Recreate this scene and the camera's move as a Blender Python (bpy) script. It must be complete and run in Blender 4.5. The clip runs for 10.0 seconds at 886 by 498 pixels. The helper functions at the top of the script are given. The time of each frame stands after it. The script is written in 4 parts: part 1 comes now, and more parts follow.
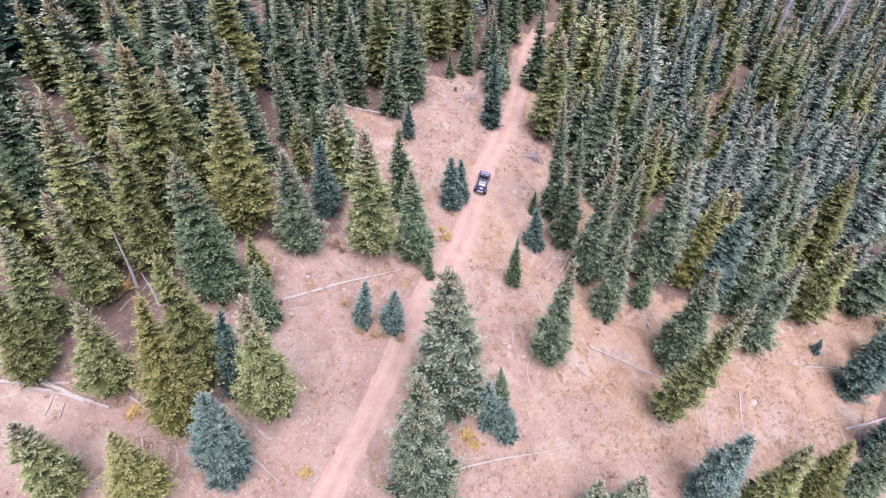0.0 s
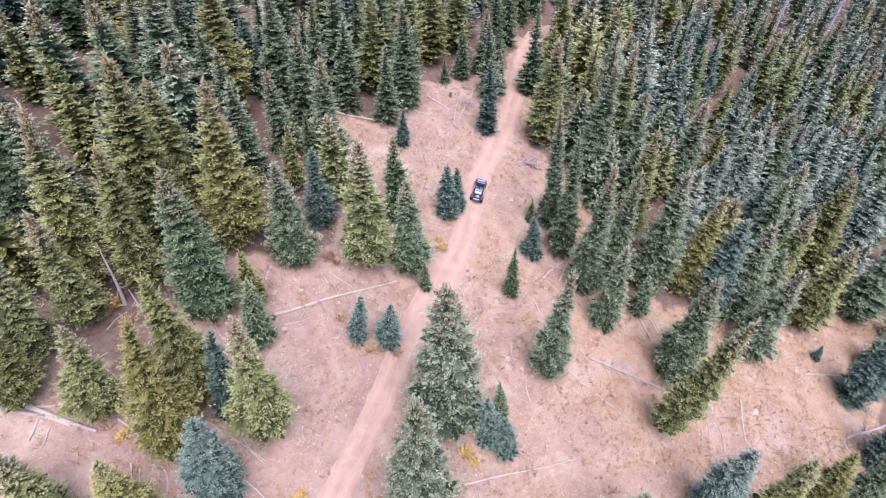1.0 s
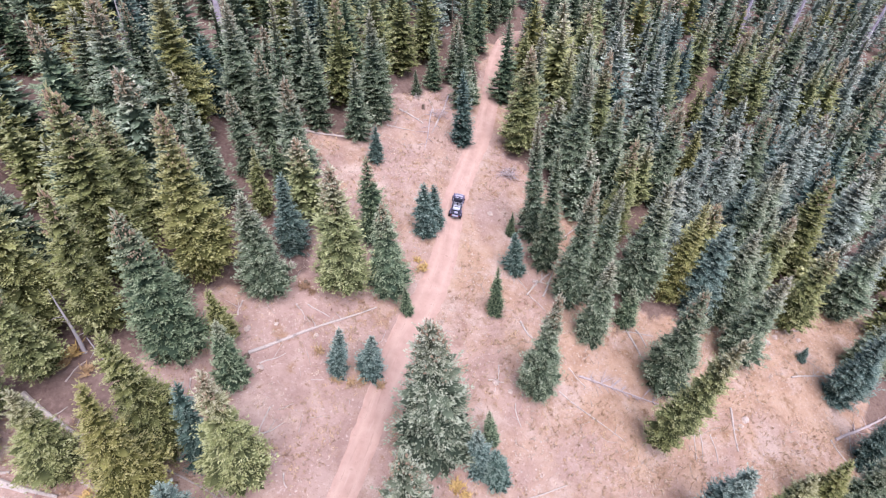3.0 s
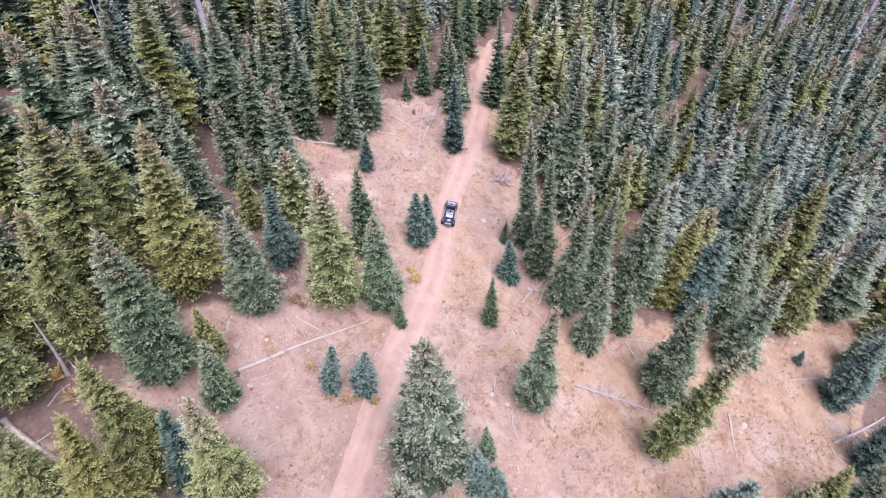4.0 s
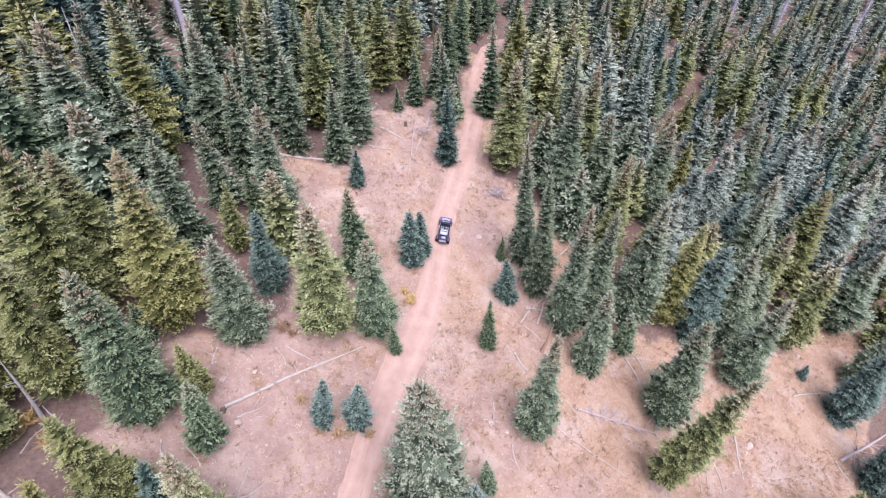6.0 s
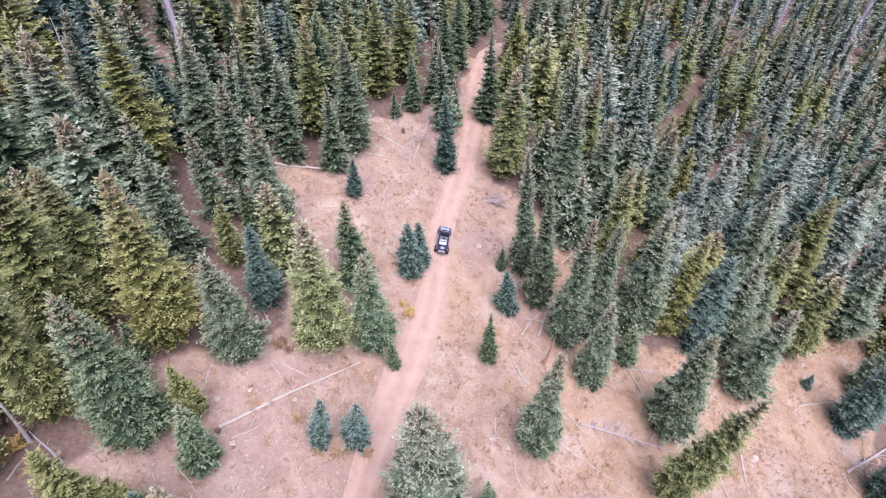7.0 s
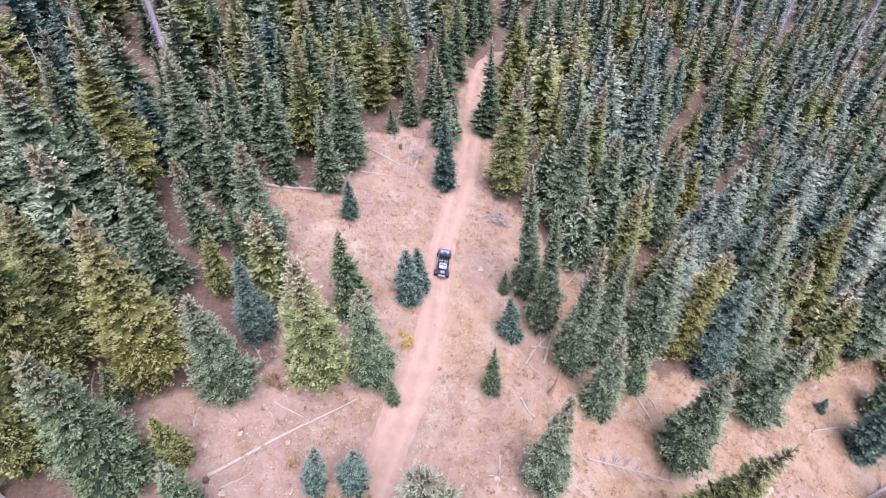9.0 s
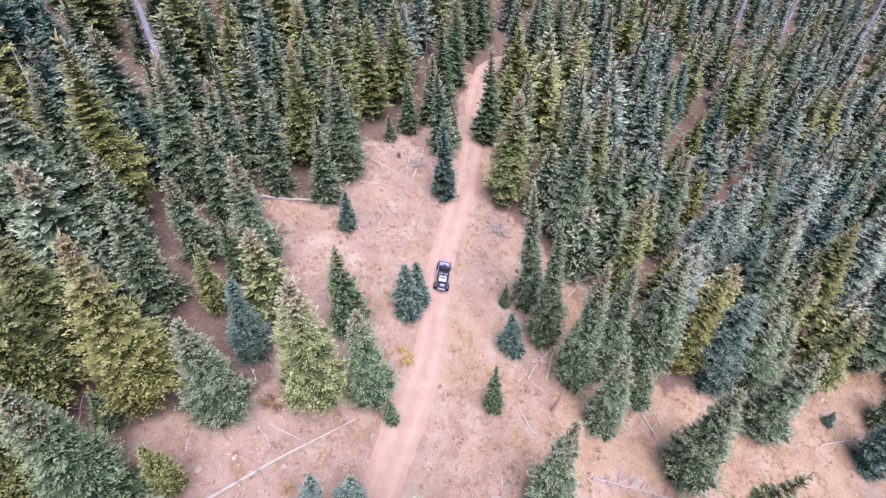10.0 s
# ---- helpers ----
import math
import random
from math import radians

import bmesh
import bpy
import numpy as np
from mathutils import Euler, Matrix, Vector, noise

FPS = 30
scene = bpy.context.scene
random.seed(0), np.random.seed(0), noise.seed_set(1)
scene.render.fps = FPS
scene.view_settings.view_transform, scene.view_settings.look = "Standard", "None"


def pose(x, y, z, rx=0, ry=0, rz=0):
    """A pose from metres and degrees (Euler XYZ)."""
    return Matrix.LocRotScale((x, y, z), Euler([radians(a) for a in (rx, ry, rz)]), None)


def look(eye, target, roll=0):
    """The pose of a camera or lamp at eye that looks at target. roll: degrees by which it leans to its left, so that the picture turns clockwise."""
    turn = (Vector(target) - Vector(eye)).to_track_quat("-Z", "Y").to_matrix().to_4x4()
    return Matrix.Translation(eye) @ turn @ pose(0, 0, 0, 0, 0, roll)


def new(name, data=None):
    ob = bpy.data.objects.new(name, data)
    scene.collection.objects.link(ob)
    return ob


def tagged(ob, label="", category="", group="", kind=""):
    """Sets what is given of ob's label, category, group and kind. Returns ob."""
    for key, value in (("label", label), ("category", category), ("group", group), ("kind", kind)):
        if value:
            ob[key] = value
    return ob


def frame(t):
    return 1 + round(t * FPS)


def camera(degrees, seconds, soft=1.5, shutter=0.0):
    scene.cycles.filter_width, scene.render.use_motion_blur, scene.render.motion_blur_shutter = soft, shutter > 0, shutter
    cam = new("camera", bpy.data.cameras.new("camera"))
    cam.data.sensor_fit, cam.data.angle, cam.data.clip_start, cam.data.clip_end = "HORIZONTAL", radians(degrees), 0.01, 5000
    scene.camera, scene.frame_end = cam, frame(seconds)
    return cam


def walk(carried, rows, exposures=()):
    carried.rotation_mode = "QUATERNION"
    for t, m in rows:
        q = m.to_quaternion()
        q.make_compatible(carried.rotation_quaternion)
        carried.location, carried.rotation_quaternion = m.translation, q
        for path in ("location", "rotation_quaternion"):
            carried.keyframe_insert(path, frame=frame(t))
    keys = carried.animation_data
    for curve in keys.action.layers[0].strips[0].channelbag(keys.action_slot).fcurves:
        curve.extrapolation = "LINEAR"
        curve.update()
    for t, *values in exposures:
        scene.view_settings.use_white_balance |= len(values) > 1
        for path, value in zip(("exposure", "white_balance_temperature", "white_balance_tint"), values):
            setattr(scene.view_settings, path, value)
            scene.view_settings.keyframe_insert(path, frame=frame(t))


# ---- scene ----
cam = camera(79.0, 10.0, soft=1.22)
METRES, EYE, TILT, LEAN, TURN = 17.0, 43.0, -43.43, -1.64, -0.14
ROWS = [
    (0.0, 0.0, 0.0, 0.0, 0.0, 0.0, 0.0),
    (0.5, -0.0018, 0.0325, 0.0351, -0.09, -0.01, 0.11),
    (1.0, -0.0048, 0.0659, 0.0708, -0.48, -0.02, 0.49),
    (1.5, -0.0074, 0.0989, 0.1051, -1.14, -0.01, 1.21),
    (2.0, -0.009, 0.1306, 0.1386, -1.68, 0.0, 1.8),
    (2.5, -0.0106, 0.1622, 0.1719, -2.29, -0.01, 2.46),
    (3.0, -0.0115, 0.1934, 0.2048, -2.84, -0.04, 3.04),
    (4.5, -0.0083, 0.2844, 0.3079, -3.92, -0.27, 4.17),
    (5.0, -0.0068, 0.3159, 0.3421, -4.09, -0.3, 4.36),
    (5.5, -0.0043, 0.3489, 0.3759, -4.26, -0.34, 4.52),
    (7.0, 0.002, 0.4496, 0.4833, -4.61, -0.43, 4.96),
    (7.5, 0.0045, 0.4886, 0.525, -4.71, -0.46, 5.13),
    (8.0, 0.0066, 0.5263, 0.5647, -4.76, -0.49, 5.23),
    (8.5, 0.0095, 0.5651, 0.6054, -4.83, -0.52, 5.33),
    (9.0, 0.0122, 0.6045, 0.6455, -4.9, -0.53, 5.41),
    (9.5, 0.0167, 0.6436, 0.6878, -4.97, -0.57, 5.46),
    (10.0, 0.0213, 0.6828, 0.7288, -5.03, -0.59, 5.56),
]
walk(cam, [(t, pose(0, 0, EYE, TILT, LEAN, TURN) @ pose(METRES * x, METRES * y, METRES * z, 90 + pitch, roll, yaw)) for t, x, y, z, yaw, pitch, roll in ROWS])

# ---- world, sun, exposure ----
world = bpy.data.worlds.new("overcast_sky")
world.use_nodes = True
scene.world = world
wn = world.node_tree
sky = wn.nodes.new("ShaderNodeTexSky")
sky.sky_type, sky.sun_disc = "NISHITA", False
sky.sun_elevation, sky.sun_rotation = radians(65), radians(168)
sky.air_density, sky.dust_density, sky.ozone_density = 1.0, 1.5, 2.0
wn.links.new(sky.outputs[0], wn.nodes["Background"].inputs[0])
wn.nodes["Background"].inputs[1].default_value = 0.11
sun = new("sun", bpy.data.lights.new("sun", "SUN"))
sun.data.energy, sun.data.angle, sun.data.color = 2.58, radians(50), (0.972, 0.960, 1.10)
sun.matrix_world = look((10, -46, 100), (0, 0, 0))


scene.view_settings.exposure = 0.85


# ---- materials ----
class Mat:
    """A node material with a Principled surface and a few shortcuts."""

    def __init__(self, name, rough=0.8, metal=0.0, spec=0.3):
        self.m = bpy.data.materials.new(name)
        self.m.use_nodes = True
        self.t = self.m.node_tree
        self.b = self.t.nodes["Principled BSDF"]
        self.b.inputs["Roughness"].default_value = rough
        self.b.inputs["Metallic"].default_value = metal
        self.b.inputs["Specular IOR Level"].default_value = spec

    def node(self, kind, **values):
        n = self.t.nodes.new(kind)
        for key, value in values.items():
            n.inputs[key].default_value = value
        return n

    def link(self, a, b):
        self.t.links.new(a, b)

    def coords(self):
        return self.node("ShaderNodeTexCoord").outputs["Object"]

    def noise(self, scale, detail=4.0, rough=0.6, vec=None):
        n = self.node("ShaderNodeTexNoise", Scale=scale, Detail=detail, Roughness=rough)
        self.link(vec or self.coords(), n.inputs["Vector"])
        return n.outputs["Fac"]

    def ramp(self, fac, stops):
        n = self.node("ShaderNodeValToRGB")
        els = n.color_ramp.elements
        while len(els) < len(stops):
            els.new(0.5)
        for e, (p, c) in zip(els, stops):
            e.position, e.color = p, (*c, 1)
        self.link(fac, n.inputs[0])
        return n.outputs[0]

    def mix(self, fac, a, b, blend="MIX"):
        n = self.t.nodes.new("ShaderNodeMix")
        n.data_type, n.blend_type = "RGBA", blend
        for value, slot in ((fac, n.inputs[0]), (a, n.inputs[6]), (b, n.inputs[7])):
            if isinstance(value, (int, float)):
                slot.default_value = value
            elif isinstance(value, tuple):
                slot.default_value = (*value, 1)
            else:
                self.link(value, slot)
        return n.outputs[2]

    def step(self, fac, lo, hi):
        n = self.node("ShaderNodeMapRange")
        n.interpolation_type = "SMOOTHSTEP"
        n.inputs[1].default_value, n.inputs[2].default_value = lo, hi
        self.link(fac, n.inputs[0])
        return n.outputs[0]

    def colour(self, c):
        if isinstance(c, tuple):
            self.b.inputs["Base Color"].default_value = (*c, 1)
        else:
            self.link(c, self.b.inputs["Base Color"])
        return self

    def bump(self, fac, strength, distance=0.1):
        n = self.node("ShaderNodeBump", Strength=strength, Distance=distance)
        self.link(fac, n.inputs["Height"])
        self.link(n.outputs[0], self.b.inputs["Normal"])
        return self


def ground_material():
    k = Mat("dry_meadow", 0.95, spec=0.1)
    mid, fine, grit = k.noise(0.45, 6, 0.7), k.noise(2.6, 6, 0.75), k.noise(11.0, 4, 0.75)
    mauve = k.ramp(mid, [(0.3, (0.321, 0.199, 0.171)), (0.5, (0.414, 0.271, 0.233)), (0.72, (0.493, 0.338, 0.293))])
    straw = k.ramp(mid, [(0.3, (0.358, 0.209, 0.143)), (0.5, (0.465, 0.293, 0.209)), (0.72, (0.530, 0.362, 0.271))])
    pale = k.ramp(mid, [(0.3, (0.428, 0.287, 0.235)), (0.6, (0.549, 0.395, 0.334))])
    east = k.node("ShaderNodeSeparateXYZ")
    k.link(k.coords(), east.inputs[0])
    lean = k.node("ShaderNodeMath")
    lean.operation = "MULTIPLY_ADD"
    k.link(east.outputs[0], lean.inputs[0])
    lean.inputs[1].default_value = 0.0045
    k.link(k.noise(0.055, 4, 0.6), lean.inputs[2])
    c = k.mix(k.step(lean.outputs[0], 0.43, 0.62), mauve, straw)
    c = k.mix(k.step(k.noise(0.21, 5, 0.65), 0.50, 0.66), c, pale)
    rust = k.ramp(fine, [(0.35, (0.270, 0.155, 0.099)), (0.65, (0.391, 0.240, 0.155))])
    c = k.mix(k.step(k.noise(0.33, 6, 0.7), 0.55, 0.68), c, rust)
    c = k.mix(k.step(fine, 0.52, 0.74), c, (0.502, 0.357, 0.305))
    c = k.mix(k.step(fine, 0.44, 0.28), c, (0.298, 0.183, 0.141))
    c = k.mix(k.step(k.noise(4.2, 3, 0.7), 0.62, 0.71), c, (0.242, 0.146, 0.103))
    c = k.mix(k.step(grit, 0.60, 0.70), c, (0.186, 0.113, 0.085))
    c = k.mix(k.step(k.noise(3.4, 3, 0.7), 0.60, 0.68), c, (0.558, 0.414, 0.367))
    c = k.mix(k.step(k.noise(0.9, 5, 0.75), 0.60, 0.70), c, (0.270, 0.162, 0.111))
    # needle litter of the wood, its colour darkened further for the trees' shade
    shaded_duff = k.node("ShaderNodeAttribute")
    shaded_duff.attribute_name = "shaded_duff"
    shaded_needle_bed = k.ramp(fine, [(0.3, (0.093, 0.058, 0.052)), (0.55, (0.186, 0.120, 0.105)), (0.75, (0.288, 0.199, 0.175))])
    c = k.mix(shaded_duff.outputs["Fac"], c, shaded_needle_bed)
    return k.colour(c).bump(fine, 0.6, 0.14).m


def road_material():
    k = Mat("gravel_track", 0.95, spec=0.1)
    at = k.node("ShaderNodeAttribute")
    at.attribute_name = "across"
    n1, n2 = k.noise(0.8, 5), k.noise(9.0, 4, 0.7)
    c = k.ramp(n1, [(0.3, (0.446, 0.274, 0.226)), (0.55, (0.518, 0.328, 0.273)), (0.75, (0.570, 0.380, 0.321))])
    c = k.mix(k.step(n2, 0.58, 0.75), c, (0.342, 0.209, 0.171))
    c = k.mix(k.mix(0.6, (0.000, 0.000, 0.000), at.outputs["Fac"]), c, (0.608, 0.408, 0.342))
    way = k.node("ShaderNodeAttribute")
    way.attribute_name = "track"
    run = k.node("ShaderNodeMapping")
    run.inputs["Scale"].default_value = (3.2, 0.22, 1.0)
    k.link(way.outputs["Vector"], run.inputs[0])
    streak = k.noise(1.0, 4, 0.6, run.outputs[0])
    c = k.mix(k.step(streak, 0.58, 0.76), c, (0.589, 0.408, 0.351))
    c = k.mix(k.step(streak, 0.40, 0.26), c, (0.427, 0.266, 0.218))
    c = k.mix(k.step(k.noise(2.2, 5, 0.7), 0.60, 0.72), c, (0.408, 0.257, 0.209))
    return k.colour(c).bump(n2, 0.3, 0.05).m


def needles(name, dark, mid, light, bearing=0.85, tinted=False):
    """Spruce foliage: one hue range a kind, varied tree by tree and twig by twig."""
    k = Mat(name, 0.75, spec=0.25)
    if tinted:
        tree = k.node("ShaderNodeAttribute")
        tree.attribute_name = "tint"
        tree = tree.outputs["Fac"]
    else:
        tree = k.node("ShaderNodeObjectInfo").outputs["Random"]
    twig = k.node("ShaderNodeNewGeometry").outputs["Random Per Island"]
    # pale new growth at tips, plus crown shade painted into the inner boughs
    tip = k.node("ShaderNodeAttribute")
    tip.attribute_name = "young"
    light_tone = k.node("ShaderNodeMath")
    light_tone.operation = "MULTIPLY_ADD"
    k.link(twig, light_tone.inputs[0])
    light_tone.inputs[1].default_value = 0.3
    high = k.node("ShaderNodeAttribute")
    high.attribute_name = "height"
    # skylight painted into the colour: crowns paler upward, darker low down
    top_light = k.node("ShaderNodeMath")
    top_light.operation = "MULTIPLY_ADD"
    k.link(high.outputs["Fac"], top_light.inputs[0])
    top_light.inputs[1].default_value = 0.42
    k.link(tip.outputs["Fac"], top_light.inputs[2])
    k.link(top_light.outputs[0], light_tone.inputs[2])
    c = k.ramp(light_tone.outputs[0], [(0.12, dark), (0.54, mid), (0.84, tuple(0.5 * (v + w) for v, w in zip(mid, light))), (1.0, light)])
    bears = k.node("ShaderNodeMath")
    bears.operation = "MULTIPLY"
    k.link(k.step(high.outputs["Fac"], 0.60, 0.94), bears.inputs[0])
    k.link(k.step(tree, 0.05, 0.85), bears.inputs[1])
    tan = k.ramp(light_tone.outputs[0], [(0.2, (0.14, 0.105, 0.065)), (0.62, (0.40, 0.33, 0.24)), (1.0, (0.70, 0.62, 0.50))])
    c = k.mix(k.mix(bearing, (0.0, 0.0, 0.0), bears.outputs[0]), c, tan)
    hue = k.node("ShaderNodeHueSaturation")
    for source, lo, hi, slot in ((tree, 0.49, 0.508, 0), (tree, 0.92, 1.08, 1), (tree, 0.86, 1.14, 2)):
        r = k.node("ShaderNodeMapRange")
        r.inputs[3].default_value, r.inputs[4].default_value = (hi, lo) if slot == 1 else (lo, hi)
        k.link(source, r.inputs[0])
        k.link(r.outputs[0], hue.inputs[slot])
    k.link(c, hue.inputs["Color"])
    k.colour(hue.outputs[0])
    thin = k.node("ShaderNodeBsdfTranslucent")
    k.link(hue.outputs[0], thin.inputs[0])
    both = k.node("ShaderNodeMixShader", Fac=0.22)
    k.link(k.b.outputs[0], both.inputs[1])
    k.link(thin.outputs[0], both.inputs[2])
    k.link(both.outputs[0], k.t.nodes["Material Output"].inputs[0])
    return k.m


def plain(name, c, rough=0.6, metal=0.0, scale=6.0, vary=0.25, spec=0.4):
    k = Mat(name, rough, metal, spec)
    lo, hi = tuple(v * (1 - vary) for v in c), tuple(min(1.0, v * (1 + vary)) for v in c)
    n = k.noise(scale, 5, 0.65)
    return k.colour(k.ramp(n, [(0.3, lo), (0.7, hi)])).bump(n, 0.2, 0.02).m


def wood_material(name, lo, hi, crack):
    k = Mat(name, 0.9, spec=0.15)
    v = k.node("ShaderNodeMapping")
    v.inputs["Scale"].default_value = (14, 14, 1.2)
    k.link(k.coords(), v.inputs[0])
    n = k.noise(1.6, 5, 0.7, v.outputs[0])
    c = k.mix(k.step(k.noise(0.9, 4), 0.55, 0.7), k.ramp(n, [(0.3, lo), (0.7, hi)]), crack)
    return k.colour(c).bump(n, 0.6, 0.03).m


GROUND, ROAD = ground_material(), road_material()
BARK = wood_material("bark", (0.12, 0.085, 0.065), (0.24, 0.18, 0.14), (0.10, 0.07, 0.05))
DEAD = wood_material("weathered_wood", (0.43, 0.34, 0.31), (0.66, 0.56, 0.52), (0.33, 0.26, 0.235))
GREY = wood_material("grey_snag", (0.38, 0.33, 0.35), (0.62, 0.55, 0.57), (0.30, 0.24, 0.24))
BROWN = wood_material("brown_dead_wood", (0.38, 0.29, 0.29), (0.60, 0.49, 0.48), (0.28, 0.20, 0.20))
RUDDY = wood_material("ruddy_dead_wood", (0.30, 0.17, 0.13), (0.50, 0.32, 0.26), (0.20, 0.11, 0.09))
LILAC = wood_material("lilac_grey_snag", (0.40, 0.33, 0.40), (0.66, 0.57, 0.66), (0.30, 0.24, 0.28))
CONE = plain("spruce_cones", (0.42, 0.29, 0.20), 0.8, scale=9, vary=0.45)
# per kind: shaded inner colour, body colour, pale tip colour
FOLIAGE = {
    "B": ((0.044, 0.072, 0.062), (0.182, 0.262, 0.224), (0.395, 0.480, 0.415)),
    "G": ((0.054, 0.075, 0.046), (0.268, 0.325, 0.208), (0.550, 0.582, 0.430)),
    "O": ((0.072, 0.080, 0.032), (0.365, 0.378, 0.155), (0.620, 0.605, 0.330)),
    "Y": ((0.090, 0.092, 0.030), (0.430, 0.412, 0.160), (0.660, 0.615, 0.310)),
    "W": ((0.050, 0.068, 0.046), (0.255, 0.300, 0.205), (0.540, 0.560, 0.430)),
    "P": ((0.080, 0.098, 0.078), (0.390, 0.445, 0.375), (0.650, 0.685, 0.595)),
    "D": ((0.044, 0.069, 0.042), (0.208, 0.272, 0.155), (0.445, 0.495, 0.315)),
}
NAMES = {"B": "blue_spruce_needles", "G": "grey_green_needles", "O": "olive_needles", "Y": "yellow_green_needles", "D": "dark_green_needles", "P": "pale_grey_needles", "W": "dusty_green_needles"}
BEARING = {"B": 0.2, "D": 0.45, "P": 0.6}
NEEDLES = {k: needles(NAMES[k], *v, bearing=BEARING.get(k, 0.85)) for k, v in FOLIAGE.items()}
STRAW = plain("straw_grass", (0.50, 0.34, 0.22), 0.9, scale=0.9, vary=0.4)
RUSSET = plain("russet_plants", (0.29, 0.175, 0.11), 0.9, scale=1.5, vary=0.4)
GOLD = plain("golden_leaves", (0.56, 0.37, 0.15), 0.8, scale=5, vary=0.3)
STONE = plain("pale_granite", (0.55, 0.42, 0.37), 0.9, scale=4, vary=0.3)


# ---- terrain ----
def soft(v, lim):
    """v as it is up to lim either way, levelling off beyond."""
    a = abs(v)
    return v if a < lim else math.copysign(lim + 60 * math.tanh((a - lim) / 60), v)


TRACK = [(-16.0, -4.0), (-11.5, 9.0), (-8.2, 17.9), (-5.9, 23.8), (-3.8, 29.6), (-1.7, 35.4), (1.1, 41.7), (2.9, 45.6), (4.2, 49.3), (5.3, 54.0), (6.3, 58.6), (7.8, 63.2),
         (9.7, 68.4), (12.0, 74.4), (13.8, 81.2), (15.4, 88.7), (17.5, 96.0), (19.8, 101.0), (24.0, 104.6), (29.5, 106.6), (35.0, 107.4)]


def along(points, per=14):
    """A smooth line through the points."""
    p = [Vector((*q, 0)) for q in points]
    p = [2 * p[0] - p[1]] + p + [2 * p[-1] - p[-2]]
    out = []
    for a, b, c, d in zip(p, p[1:], p[2:], p[3:]):
        for k in range(per):
            t = k / per
            out.append(0.5 * (2 * b + (c - a) * t + (2 * a - 5 * b + 4 * c - d) * t * t + (3 * b - a - 3 * c + d) * t ** 3))
    return out + [p[-2]]


LINE = along(TRACK)
LINE_XY = np.array([(p.x, p.y) for p in LINE])


def off_track(x, y):
    return float(np.sqrt(((LINE_XY - (x, y)) ** 2).sum(1).min()))


def slope(x, y):
    """The hillside: falling to the east, rising to the north."""
    u, v = soft(x, 115) / 30, soft(y - 45, 95) / 30
    return -0.2 - 8.67 * u + 4.92 * v + 0.05 * u * u + 0.91 * u * v - 0.11 * v * v


def ground_z(x, y):
    rough = noise.noise((x * 0.16, y * 0.16, 3.1)) * 0.28 + noise.noise((x * 0.7, y * 0.7, 8.3)) * 0.07
    d = off_track(x, y) if -20 < x < 40 and y < 132 else 9.0
    k = min(1.0, max(0.0, (d - 1.2) / 2.2))
    return slope(x, y) + rough * (0.25 + 0.75 * k) - 0.10 * (1 - k)


def lines(lo, hi, step, far):
    mid = list(np.arange(lo, hi + step / 2, step))
    out, d = [], step
    v = hi
    while v < far:
        d *= 1.35
        v += d
        out.append(v)
    low, d, v = [], step, lo
    while v > -far:
        d *= 1.35
        v -= d
        low.append(v)
    return low[::-1] + mid + out


def mesh_object(name, verts, faces, material, parent=None, label="", smooth=False):
    me = bpy.data.meshes.new(name)
    me.from_pydata([tuple(v) for v in verts], [], faces)
    me.materials.append(material)
    if smooth:
        me.polygons.foreach_set("use_smooth", [True] * len(me.polygons))
    ob = new(name, me)
    if parent:
        ob.parent = parent
    if label:
        ob["label"] = label
    return ob


def part(name, bm, material, parent, label=""):
    me = bpy.data.meshes.new(name)
    bm.to_mesh(me)
    bm.free()
    me.materials.append(material)
    ob = new(name, me)
    ob.parent = parent
    if label:
        ob["label"] = label
    return ob


OPEN = np.array([(-22.8, 32.8), (-19, 41.5), (-12.5, 41.2), (-10.6, 47), (-10, 55), (-11.5, 62.6), (-13, 67.5), (-6.3, 67.5), (-2.3, 73), (-1, 78), (6.5, 82), (12.2, 88), (16, 98),
                 (19, 98), (17, 88), (15.5, 69), (20, 64), (26, 57), (25, 49), (22.5, 43.5), (26, 45.5), (39, 47.5), (43, 46), (52, 49), (61, 54), (70, 52), (60, 40), (54, 31), (62, 5), (-40, 5), (-40, 26), (-28, 28), (-22, 27)])


def inside(x, y, poly=OPEN):
    px, py = poly[:, 0], poly[:, 1]
    qx, qy = np.roll(px, -1), np.roll(py, -1)
    cut = (py > y) != (qy > y)
    with np.errstate(divide="ignore", invalid="ignore"):
        at = (qx - px) * (y - py) / (qy - py) + px
    return bool(((x < at) & cut).sum() % 2)


def build_ground():
    xs, ys = lines(-46, 74, 0.6, 1800), lines(12, 108, 0.6, 1800)
    verts = [(x, y, ground_z(x, y)) for y in ys for x in xs]
    n = len(xs)
    faces = [(j * n + i, j * n + i + 1, (j + 1) * n + i + 1, (j + 1) * n + i) for j in range(len(ys) - 1) for i in range(n - 1)]
    ob = mesh_object("ground", verts, faces, GROUND, smooth=True)
    # mask for litter plus painted shade: all ground outside the clearing
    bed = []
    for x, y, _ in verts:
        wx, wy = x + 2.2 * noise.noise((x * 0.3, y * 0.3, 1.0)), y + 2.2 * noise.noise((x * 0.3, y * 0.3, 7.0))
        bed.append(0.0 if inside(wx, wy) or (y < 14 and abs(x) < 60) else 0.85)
    ob.data.attributes.new("shaded_duff", "FLOAT", "POINT").data.foreach_set("value", bed)
    tagged(ob, "pinkish dry meadow soil with straw grass and shade-darkened needle litter", "ground", kind="structure")


